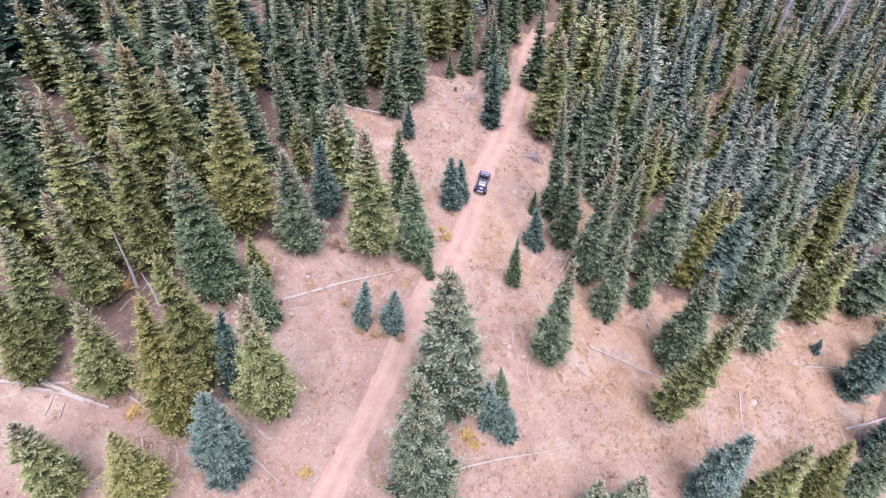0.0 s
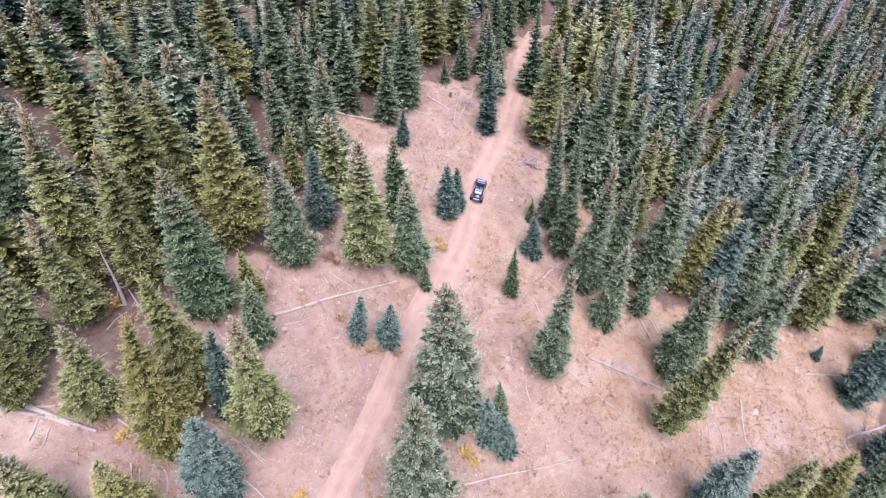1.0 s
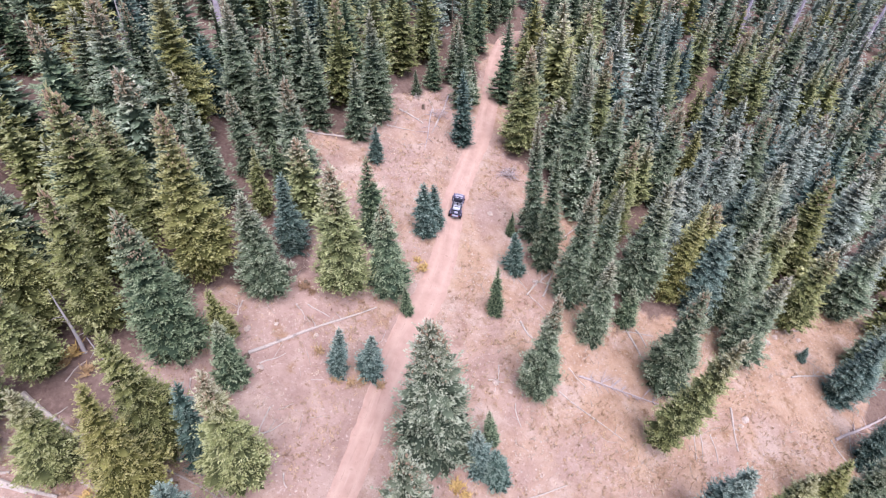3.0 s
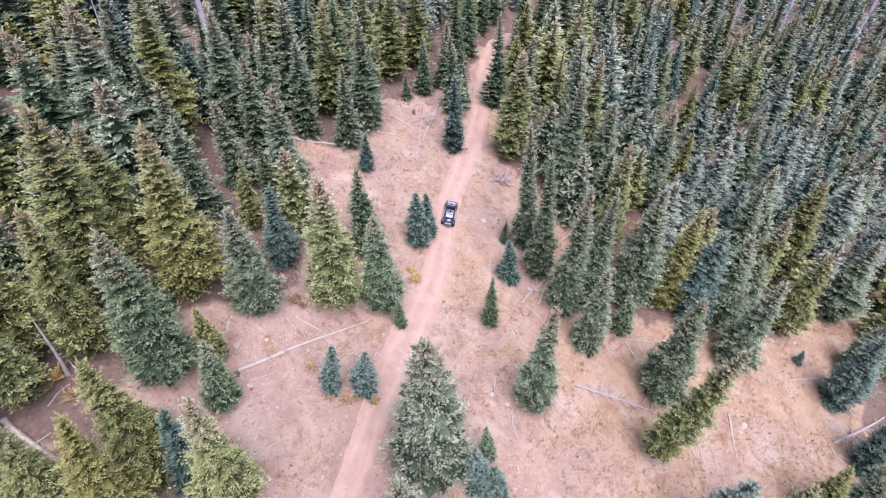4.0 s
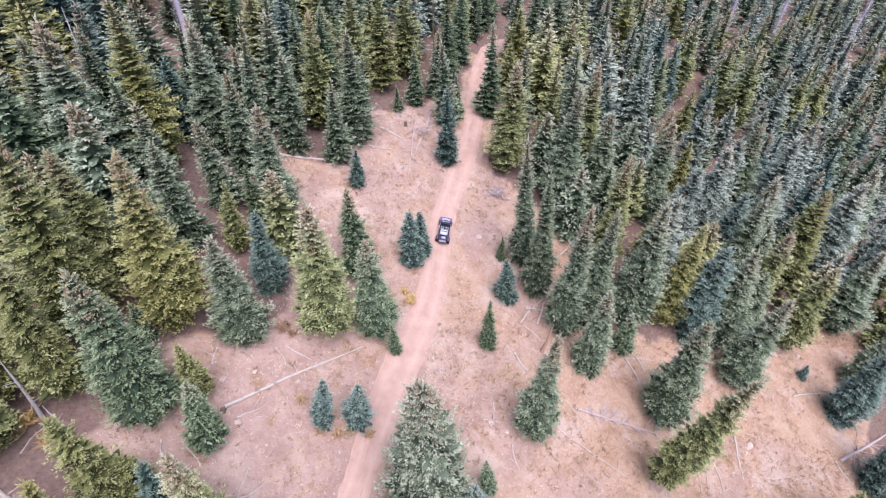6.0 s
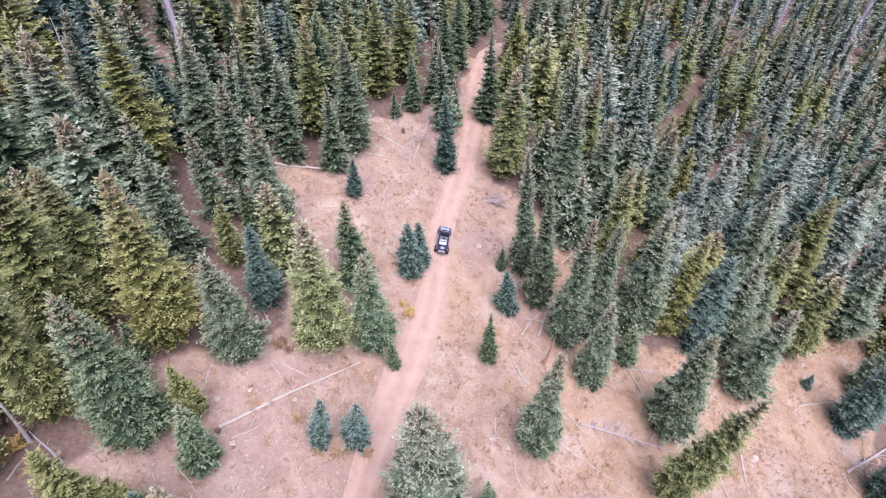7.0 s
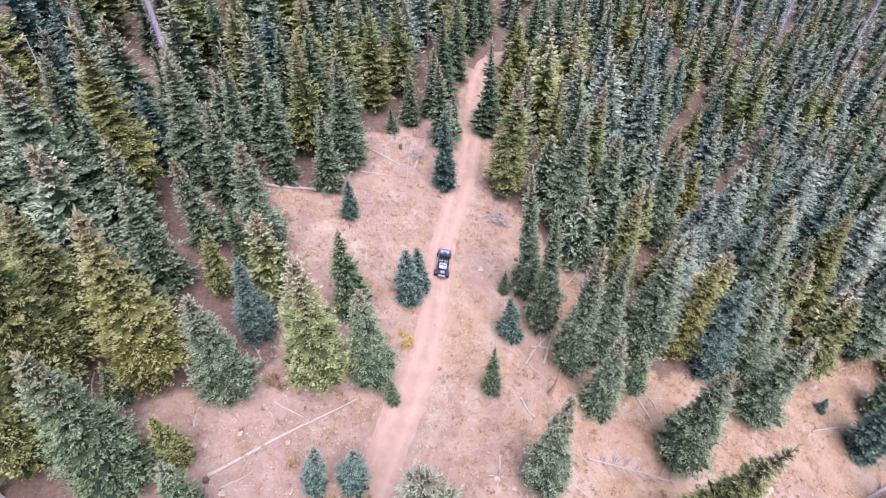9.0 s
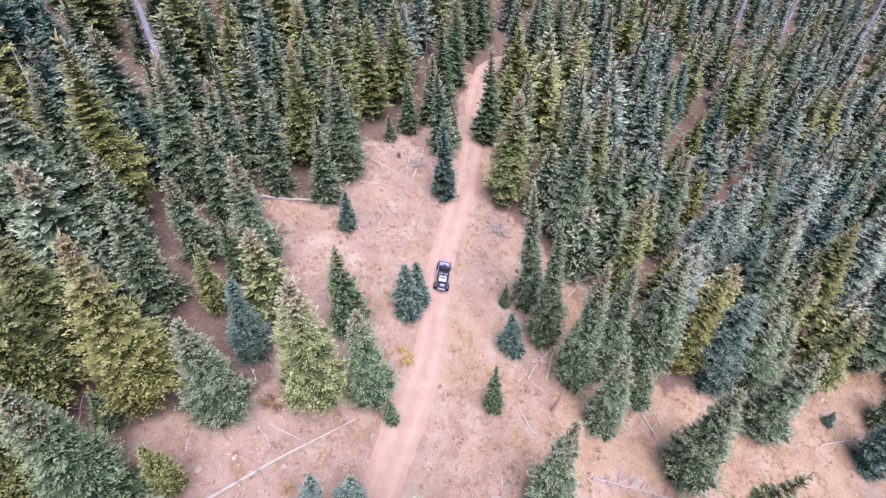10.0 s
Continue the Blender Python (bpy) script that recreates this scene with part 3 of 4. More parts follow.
def fill_wood():
    """The rest of the forest, between and behind the trees above."""
    dice = random.Random(5)
    spots = []
    have = PLANTED + [(94.9, 129.4), (92.5, 126), (76.7, 121), (74.5, 117.5), (112.1, 125.3), (109.5, 122), (-25.2, 84.4), (-24, 80.5)]
    for _ in range(14000):
        x, y = dice.uniform(-80, 150), dice.uniform(30, 160)
        if x < -12 - (y - 40) * 0.9 - 28 or x > 62 + (y - 30) * 0.85 + 10:
            continue
        if inside(x, y) or off_track(x, y) < 3.4 or (x < 15 and y < 44 and x > -32) or (x > 15 and y < 49 and x < 66) or (12 < x < 31 and y < 66 and not (x > 20 and y > 57.5)):
            continue
        a = np.array(have)
        if ((a - (x, y)) ** 2).sum(1).min() < (3.9 if x < -8 else 4.25 if y > 84 or x > 62 else 4.1) ** 2:
            continue
        have.append((x, y))
        spots.append((x, y))
    spots.sort(key=lambda s: math.hypot(s[0] - 8, s[1] - 8))
    return spots


def pick(dice, x):
    k = dice.choices("GOBDYP", (32, 14, 10, 4, 4, 44) if x > 30 else (34, 26, 10, 14, 12, 4))[0]
    h = dice.uniform(9.0, 14.5)
    return k + ("c" if dice.random() < 0.4 else ""), h, h * (dice.uniform(0.21, 0.27) if x > 15 else dice.uniform(0.19, 0.25))


WOOD = fill_wood()
dice = random.Random(9)
for x, y in WOOD[:160]:
    k, h, r = pick(dice, x)
    plant(k, x, y, h, r, "spruces of the eastern wood" if x > 15 else "spruces of the western wood", near=False)


def far_wood(spots):
    """All trees further off, in one mesh a hue range."""
    dice = random.Random(21)
    shapes = {k: [crown_data(900 + v, k, 20, 6, 8, START[k], RATIO, 1.5) for v in range(3)] for k in "GOBDYP"}
    arrays = {k: [(np.array(v), f, y) for v, f, y in s] for k, s in shapes.items()}
    verts, faces, slots, tint, young, height, count = [], [], [], [], [], [], 0
    order = "GOBDYP"
    for x, y in spots:
        kind, h, r = pick(dice, x)
        v, f, g = dice.choice(arrays[kind[0]])
        young += g
        height += v[:, 2].tolist()
        a = dice.uniform(0, 6.283)
        c, s = math.cos(a), math.sin(a)
        w = np.stack([(v[:, 0] * c - v[:, 1] * s) * r + x, (v[:, 0] * s + v[:, 1] * c) * r + y, v[:, 2] * h + slope(x, y)], 1)
        verts.append(w)
        faces += [tuple(i + count for i in q) for q in f]
        bears = "c" in kind
        slots += [6 if bears and v[q[0]][2] > 0.72 and dice.random() < 0.45 else order.index(kind[0]) for q in f]
        tint += [dice.random()] * len(f)
        count += len(v)
    me = bpy.data.meshes.new("far_wood")
    me.from_pydata(np.concatenate(verts).tolist(), [], faces)
    for k in order:
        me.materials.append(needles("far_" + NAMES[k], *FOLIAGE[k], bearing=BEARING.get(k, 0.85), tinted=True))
    me.materials.append(CONE)
    me.polygons.foreach_set("material_index", slots)
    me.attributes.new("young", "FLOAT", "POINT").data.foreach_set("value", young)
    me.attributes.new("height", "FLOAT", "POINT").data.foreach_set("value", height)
    me.attributes.new("tint", "FLOAT", "FACE").data.foreach_set("value", tint)
    tagged(new("far_wood", me), "dense mixed green spruce forest on the far slope", "forest", kind="stuff")


far_wood(WOOD[160:])


# ---- dead wood ----
def rod(bm, points, radii, seg=7):
    """A bent, tapered round bar through the points, closed at both ends."""
    rings = []
    for i, p in enumerate(points):
        d = (points[min(i + 1, len(points) - 1)] - points[max(i - 1, 0)]).normalized()
        u = d.cross(Vector((0.31, 0.17, 0.94))).normalized()
        v = d.cross(u)
        rings.append([bm.verts.new(p + (u * math.cos(6.283 * j / seg) + v * math.sin(6.283 * j / seg)) * radii[i]) for j in range(seg)])
    for a, b in zip(rings, rings[1:]):
        for j in range(seg):
            bm.faces.new((a[j], a[(j + 1) % seg], b[(j + 1) % seg], b[j]))
    bm.faces.new(rings[0])
    bm.faces.new(rings[-1][::-1])
    return bm


def thing(name, x, y, z, label, category, group="", turn=0.0):
    ob = new(name)
    ob.matrix_world = pose(x, y, z, 0, 0, turn)
    return tagged(ob, label, category, group)


def fallen(x0, y0, x1, y1, r0, r1, boughs=0, label="bleached fallen log lying on the dry ground", material=None, lift=0.0, seed=0):
    """A dead trunk on the ground from its butt to its tip, with what is left of its boughs."""
    r = random.Random(seed * 7 + int(10 * abs(x0)) + int(10 * abs(y1)))
    log = thing("fallen_log", x0, y0, ground_z(x0, y0), label, "log", "fallen logs")
    base = Vector((x0, y0, ground_z(x0, y0)))
    n = max(4, int(math.hypot(x1 - x0, y1 - y0) / 1.2))
    pts, rad = [], []
    for i in range(n + 1):
        f = i / n
        x, y = x0 + (x1 - x0) * f, y0 + (y1 - y0) * f
        w = r0 + (r1 - r0) * f
        wob = Vector((y0 - y1, x1 - x0, 0)).normalized() * (0.10 * math.sin(f * 5 + seed) + r.uniform(-0.03, 0.03))
        pts.append(Vector((x, y, ground_z(x, y) + w * 0.8 + lift * f)) + wob - base)
        rad.append(w * r.uniform(0.93, 1.07))
    part("stem", rod(bmesh.new(), pts, rad, 8), material or DEAD, log)
    for _ in range(boughs):
        i = r.randrange(1, n)
        d = Vector((r.uniform(-1, 1), r.uniform(-1, 1), r.uniform(0.15, 0.9))).normalized()
        if boughs > 8:
            way = Vector((x1 - x0, y1 - y0, 0)).normalized()
            d = (way * r.uniform(0.2, 1.0) + Vector((-way.y, way.x, 0)) * r.choice((-1, 1)) * r.uniform(0.5, 1.0) + Vector((0, 0, r.uniform(0.0, 0.4)))).normalized()
        l = r.uniform(0.5, 2.0)
        p = pts[i]
        part("branch", rod(bmesh.new(), [p, p + d * l * 0.5 + Vector((0, 0, 0.05)), p + d * l], [rad[i] * 0.3 + 0.012, 0.036 if boughs > 8 else 0.026, 0.014 if boughs > 8 else 0.009], 5), material or DEAD, log)
    return log


LOGS = [(-14.6, 34.9, -3.4, 41.8, 0.18, 0.07, 7), (-13.6, 34.0, -11.5, 35.4, 0.07, 0.03, 1), (12.5, 42.6, 13.6, 40.6, 0.13, 0.1, 0),
        (15.6, 34.8, 22.1, 30.1, 0.09, 0.04, 3), (18.4, 36.9, 28.0, 34.5, 0.14, 0.05, 44), (25.5, 45.1, 27.2, 40.4, 0.15, 0.09, 2),
        (27.5, 43.8, 28.5, 41.9, 0.12, 0.08, 0), (49.0, 40.3, 56.4, 41.4, 0.12, 0.06, 3), (51.5, 32.7, 62.6, 36.7, 0.2, 0.1, 10),
        (-12.6, 66.3, -7.5, 66.9, 0.17, 0.12, 2), (4.6, 76.6, 2.9, 67.3, 0.13, 0.04, 9)]
MORE_LOGS = [(7.4, 80.6, 4.4, 72.0, 0.14, 0.05, 9), (-0.3, 75.1, 3.1, 73.1, 0.14, 0.08, 3), (2.5, 21.6, 14.4, 25.6, 0.11, 0.05, 1), (-33.4, 24.3, -25.1, 22.2, 0.24, 0.13, 4),
             (-34.5, 22.9, -28.4, 23.6, 0.17, 0.1, 2), (-29.5, 29.3, -24.5, 25.9, 0.22, 0.12, 8), (-31.9, 23.2, -26.9, 22.4, 0.15, 0.08, 2), (-20.9, 25.4, -12.9, 21.8, 0.1, 0.05, 3), (-14.8, 20.3, -11.9, 18.7, 0.08, 0.04, 1), (37.2, 35.2, 36.2, 30.3, 0.12, 0.08, 1),
             (50.6, 32.7, 51.6, 30.2, 0.1, 0.07, 1), (61.7, 59.9, 66.0, 63.6, 0.13, 0.07, 3), (16.0, 46.5, 19.2, 52.1, 0.14, 0.07, 5), (13.9, 46.4, 17.8, 50.4, 0.10, 0.05, 4), (24.4, 59.9, 19.9, 55.3, 0.12, 0.06, 5), (-24.1, 23.3, -21.5, 22.0, 0.1, 0.05, 3), (-22.7, 17.3, -20.2, 16.2, 0.16, 0.1, 6)]
for n, item in enumerate(LOGS + MORE_LOGS):
    fallen(*item, label="dead fallen spruce with many bare grey branches" if item[6] > 8 else "bleached fallen log lying on the dry ground", material=BROWN if item[6] > 8 else DEAD, seed=n)

POLES = [(6.6, 77.9, 4.2, 71.6), (-2.1, 71.2, 1.7, 71.0), (16.8, 50.9, 16.2, 48.6), (15.1, 48.5, 17.6, 48.5), (17.9, 51.7, 20.0, 52.1), (-16.0, 40.3, -16.1, 38.7), (13.4, 54.8, 13.2, 53.0), (-11.8, 45.8, -11.7, 44.9),
         (-29.2, 21.0, -29.0, 23.1), (-20.8, 20.5, -20.1, 19.5), (-20.0, 20.2, -19.2, 18.6), (-20.2, 17.0, -22.4, 19.3), (-12.3, 30.2, -12.9, 27.8), (-12.7, 27.9, -11.0, 28.9), (-10.0, 40.9, -7.9, 39.7), (-11.0, 40.8, -10.1, 39.1), (9.3, 36.9, 8.5, 34.0), (7.9, 35.2, 9.6, 35.1),
         (17.3, 37.6, 18.9, 35.7), (10.4, 33.0, 10.6, 30.6), (31.1, 31.8, 30.1, 28.9), (32.1, 32.5, 31.0, 29.0), (33.2, 31.9, 33.0, 28.8), (28.4, 32.2, 32.1, 34.2), (54.3, 34.2, 52.9, 30.9),
         (-18.8, 32.0, -18.4, 30.7), (-19.3, 29.8, -17.7, 30.8), (-17.2, 32.0, -15.7, 30.0), (-27.3, 30.6, -26.5, 32.5), (25.6, 43.3, 29.8, 43.4), (54.4, 47.5, 49.7, 46.7), (66.1, 51.4, 67.1, 49.7)]
MORE_POLES = [(6.6, 77.9, 4.2, 71.6), (-2.1, 71.2, 1.7, 71.0), (16.8, 50.9, 16.2, 48.6), (15.1, 48.5, 17.6, 48.5), (17.9, 51.7, 20.0, 52.1), (-16.0, 40.3, -16.1, 38.7), (13.4, 54.8, 13.2, 53.0), (-11.8, 45.8, -11.7, 44.9),
         (-29.2, 21.0, -29.0, 23.1), (-20.8, 20.5, -20.1, 19.5), (-20.0, 20.2, -19.2, 18.6), (-20.2, 17.0, -22.4, 19.3), (-15.2, 23.3, -13.0, 21.4), (-32.1, 22.0, -30.5, 22.8), (-28.1, 22.1, -28.2, 20.6), (-22.7, 17.3, -21.5, 16.3), (-18.4, 17.4, -19.2, 17.9), (-28.1, 26.7, -26.5, 28.6), (-10.7, 24.9, -10.3, 23.8),
              (-23.7, 42.8, -23.6, 40.8), (-23.2, 43.3, -22.5, 41.1), (4.3, 79.0, 4.8, 75.4), (14.7, 47.4, 17.7, 50.2), (15.2, 48.7, 18.6, 48.3), (15.8, 51.6, 18.9, 51.9),
              (12.7, 49.6, 14.1, 46.9), (14.2, 46.6, 16.0, 44.4), (55.5, 41.4, 60.6, 42.5), (56.5, 42.1, 58.1, 40.5), (13.2, 54.4, 12.9, 51.6), (-22.4, 20.3, -21.4, 18.6), (-21.6, 20.0, -20.8, 18.3), (-20.2, 19.2, -20.6, 18.0), (-21.4, 17.6, -19.6, 18.5)]
for n, (a, b, c, d) in enumerate(POLES + MORE_POLES):
    stick = fallen(a, b, c, d, 0.075, 0.04, n % 2, label="short bleached dead branch lying in dry grass", seed=40 + n)
    stick.name = "dead_branch"
    tagged(stick, category="branch", group="dead branches on the meadow")


def snag(x, y, h, r0, lean_x, lean_y, boughs, label, material=None, twiggy=0.0):
    """A dead standing tree: a bare tapered trunk with broken boughs."""
    r = random.Random(int(x * 3 + y))
    z = ground_z(x, y) - 0.1
    ob = thing("dead_tree", x, y, z, label, "tree", "dead standing trees")
    pts = [Vector((lean_x * h * f + 0.08 * math.sin(5 * f), lean_y * h * f, h * f)) for f in (0, 0.03, 0.2, 0.4, 0.6, 0.8, 1)]
    rad = [r0 * k for k in (1.35, 1.1, 0.9, 0.72, 0.55, 0.35, 0.12)]
    part("trunk", rod(bmesh.new(), pts, rad, 9), material or GREY, ob)
    for _ in range(boughs):
        f = r.uniform(0.25, 0.97)
        p = Vector((lean_x * h * f, lean_y * h * f, h * f))
        a, l = r.uniform(0, 6.283), (1.15 - f) * r.uniform(0.8, 2.2)
        d = Vector((math.cos(a), math.sin(a), r.uniform(-0.45, 0.1)))
        part("branch", rod(bmesh.new(), [p, p + d * l * 0.6, p + d * l + Vector((0, 0, -0.12 * l))], [0.035, 0.02, 0.006], 5), material or GREY, ob)
    if twiggy:
        verts, faces = [], []
        for _ in range(900):
            f = r.uniform(0.12, 0.98)
            a, l = r.uniform(0, 6.283), twiggy * (1.15 - f) ** 0.7 * r.uniform(0.5, 1.2)
            d = Vector((math.cos(a), math.sin(a), r.uniform(-0.5, 0.15)))
            p = Vector((lean_x * h * f, lean_y * h * f, h * f)) + d * l * r.uniform(0.0, 0.4)
            w = Vector((-math.sin(a), math.cos(a), 0)) * 0.03
            verts += [p - w, p + w, p + d * l]
            faces.append((len(verts) - 3, len(verts) - 2, len(verts) - 1))
        twigs = mesh_object("twigs", verts, faces, material or GREY, ob, "fine bare twigs")
        twigs["kind"] = "stuff"


snag(-25.2, 84.4, 17, 0.42, -0.02, 0.03, 18, "bleached bare dead spruce standing among green trees", LILAC, 0.9)
snag(94.9, 129.4, 23, 0.36, 0.02, 0.0, 20, "grey bare dead spruce standing in the wood", LILAC, 1.5)
snag(76.7, 121.0, 21, 0.32, 0.0, 0.02, 20, "grey bare dead spruce standing in the wood", LILAC, 1.5)
snag(112.1, 125.3, 23, 0.36, 0.03, 0.0, 20, "grey bare dead spruce standing in the wood", LILAC, 1.5)
snag(8.4, 90.1, 13, 0.15, 0.0, 0.0, 14, "thin dark dead spruce standing at the wood's edge", BARK)
snag(-30.0, 65.8, 13, 0.18, 0.02, 0.05, 30, "pale dead spruce with many bare twigs", GREY)
snag(-26.8, 33.3, 6.8, 0.16, -0.02, 0.13, 4, "broken bare trunk leaning beside living spruces", GREY)
snag(-24.6, 32.0, 4.2, 0.14, -0.05, 0.05, 2, "short broken dead trunk among spruces", GREY)


snag(15.8, 43.1, 4.2, 0.2, 0.22, 0.1, 4, "broken reddish brown trunk leaning at the forest edge", RUDDY)


def stump(x, y, h, w):
    ob = thing("tree_stump", x, y, ground_z(x, y) - 0.08, "low weathered grey stump in the dry grass", "stump", "stumps")
    part("wood", rod(bmesh.new(), [Vector((0, 0, 0)), Vector((0, 0, 0.15)), Vector((0.03, 0, h))], [w * 1.5, w * 1.1, w], 10), BARK, ob)


for item in ((-10.4, 43.2, 0.5, 0.22), (3.2, 76.4, 0.7, 0.2), (57.9, 41.4, 0.8, 0.3), (15.9, 60.0, 0.4, 0.2), (-14.7, 34.6, 0.4, 0.2), (29.8, 34.2, 0.4, 0.22)):
    stump(*item)


def brush_pile(x, y, size, count, seed, material=DEAD):
    r = random.Random(seed)
    ob = thing("brush_pile", x, y, ground_z(x, y), "heap of bleached bare branches at the forest edge", "brush pile")
    for _ in range(count):
        a, l = r.uniform(0, 6.283), r.uniform(0.8, 2.4) * size
        p = Vector((r.uniform(-0.8, 0.8) * size, r.uniform(-0.6, 0.6) * size, r.uniform(0.05, 0.7)))
        d = Vector((math.cos(a), math.sin(a), r.uniform(-0.12, 0.3))) * l * 0.5
        part("branch", rod(bmesh.new(), [p - d, p + Vector((0, 0, 0.06)), p + d], [0.032, 0.026, 0.010], 5), material, ob)


brush_pile(14.5, 65.7, 1.25, 60, 3, BROWN)
brush_pile(5.3, 75.4, 1.0, 26, 7, BROWN)
brush_pile(2.4, 78.8, 0.7, 14, 8)
brush_pile(28.3, 36.0, 0.9, 14, 4)
brush_pile(-23.0, 17.0, 1.2, 18, 5)
brush_pile(56.5, 37.2, 1.1, 14, 6)


# ---- stones ----
def boulder(x, y, w, seed, label="pale pinkish granite stone half sunk in grass"):
    bm = bmesh.new()
    bmesh.ops.create_icosphere(bm, subdivisions=2, radius=1.0)
    for v in bm.verts:
        k = 1 + 0.45 * noise.noise(v.co * 1.3 + Vector((seed * 3.7, 0, 0))) + 0.15 * noise.noise(v.co * 3.1 + Vector((0, seed, 0)))
        v.co = Vector((v.co.x * k * w, v.co.y * k * w * 0.8, v.co.z * k * w * 0.55))
    me = bpy.data.meshes.new("boulder")
    bm.to_mesh(me)
    bm.free()
    me.materials.append(STONE)
    ob = new("boulder", me)
    ob.matrix_world = pose(x, y, ground_z(x, y) + w * 0.15, 0, 0, seed * 40)
    tagged(ob, label, "rock", "stones on the meadow")


for n, (x, y, w) in enumerate(((11.0, 57.9, 0.42), (38.8, 34.0, 0.55), (51.8, 47.1, 0.7), (8.6, 35.0, 0.4), (-13.5, 33.7, 0.35), (49.1, 45.8, 0.5), (-15.1, 37.4, 0.4), (-15.0, 33.1, 0.35), (-12.7, 38.3, 0.3), (37.8, 33.2, 0.35),
                               (53.0, 45.8, 0.4), (-9.0, 37.6, 0.28), (47.5, 45.0, 0.45), (10.1, 34.2, 0.3))):
    boulder(x, y, w, n)


# ---- shrubs and ground cover ----
def leafy(name, spots, material, size, leaves, seed, upright=0.3):
    """Corners and faces of small plants: bunches of pointed leaves."""
    r = random.Random(seed)
    verts, faces = [], []
    for x, y, k in spots:
        z = ground_z(x, y)
        for _ in range(leaves):
            a = r.uniform(0, 6.283)
            d = Vector((math.cos(a), math.sin(a), r.uniform(upright, upright + 1.1))).normalized()
            o = Vector((x + r.gauss(0, 0.3) * size * k, y + r.gauss(0, 0.3) * size * k, z + r.uniform(0, 0.35) * size * k))
            l, w = size * k * r.uniform(0.35, 0.9), size * k * r.uniform(0.05, 0.14)
            s = Vector((-d.y, d.x, 0)).normalized() * w
            n = len(verts)
            verts += [tuple(o - s), tuple(o + s), tuple(o + d * l)]
            faces.append((n, n + 1, n + 2))
    return verts, faces


def shrub(x, y, size, material, label, seed, leaves=80):
    z = ground_z(x, y)
    ob = thing("shrub", x, y, z, label, "shrub", "shrubs in the clearing")
    v, f = leafy("", [(x, y, 1.0)], material, size, leaves, seed, 0.1)
    me = to_mesh("leaves", ([(a - x, b - y, c - z) for a, b, c in v], f), material)
    new("leaves", me).parent = ob
    bm = bmesh.new()
    rod(bm, [Vector((0, 0, -0.05)), Vector((0.03, 0.02, size * 0.35))], [0.03, 0.012], 5)
    part("stem", bm, BARK, ob)


for n, (x, y, w) in enumerate(((1.8, 47.7, 0.9), (1.2, 48.6, 0.6), (-10.0, 19.5, 0.7), (-23.4, 22.2, 0.8), (3.6, 24.8, 0.9), (4.4, 24.1, 0.7), (-27.6, 33.0, 1.1))):
    shrub(x, y, w, GOLD, "small golden yellow shrub beside the dirt track", n)
for n, (x, y, w) in enumerate(((-10.5, 42.8, 0.8), (-9.7, 42.3, 0.6), (13.9, 55.9, 0.6), (9.8, 78.6, 0.7), (10.6, 83.4, 0.6), (-11.0, 60.0, 0.6))):
    shrub(x, y, w, RUSSET, "low brown leafless shrub on bare ground", 30 + n)


RUST = plain("rusty_grass", (0.42, 0.27, 0.15), 0.9, scale=4, vary=0.35)
for n, (x, y, w) in enumerate(((-6.9, 33.4, 0.8), (-5.6, 33.2, 0.7), (-4.6, 33.5, 0.8), (-2.9, 33.3, 0.7), (-8.6, 35.9, 0.7), (-26.0, 31.6, 0.9), (-27.8, 31.9, 0.8))):
    shrub(x, y, w, RUST, "tuft of rusty brown grass at a tree's foot", 50 + n, leaves=60)


def scatter(count, seed, lo, hi, keep):
    """Spots on the open ground, thinned where keep() says so."""
    r = random.Random(seed)
    out = []
    while len(out) < count:
        x, y = r.uniform(-40, 68), r.uniform(8, 100)
        if (y > 60 and not -14 < x < 24) or not inside(x, y) or off_track(x, y) < 2.0:
            continue
        if r.random() < keep(x, y):
            out.append((x, y, r.uniform(lo, hi)))
    return out


def patchy(scale, cut, shift):
    return lambda x, y: max(0.04, min(1.0, (noise.noise((x * scale, y * scale, shift)) - cut) * 3))


def cover(name, material, count, size, leaves, seed, keep, label, category, upright=0.5):
    v, f = leafy(name, scatter(count, seed, 0.6, 1.4, keep), material, size, leaves, seed, upright)
    tagged(new(name, to_mesh(name, (v, f), material)), label, category, kind="stuff")


cover("dry_grass", STRAW, 9000, 0.34, 7, 61, patchy(0.12, -0.25, 2.0), "straw-coloured dry grass tufts over the meadow", "grass", 0.7)
cover("pale_grass", plain("bleached_grass", (0.60, 0.46, 0.38), 0.9, scale=0.9, vary=0.3), 5000, 0.3, 6, 62, patchy(0.2, -0.1, 5.0), "bleached pale grass tufts over the meadow", "grass", 0.5)
cover("low_plants", RUSSET, 900, 0.34, 8, 63, patchy(0.25, 0.05, 9.0), "low russet brown plants in patches", "plants", 0.3)


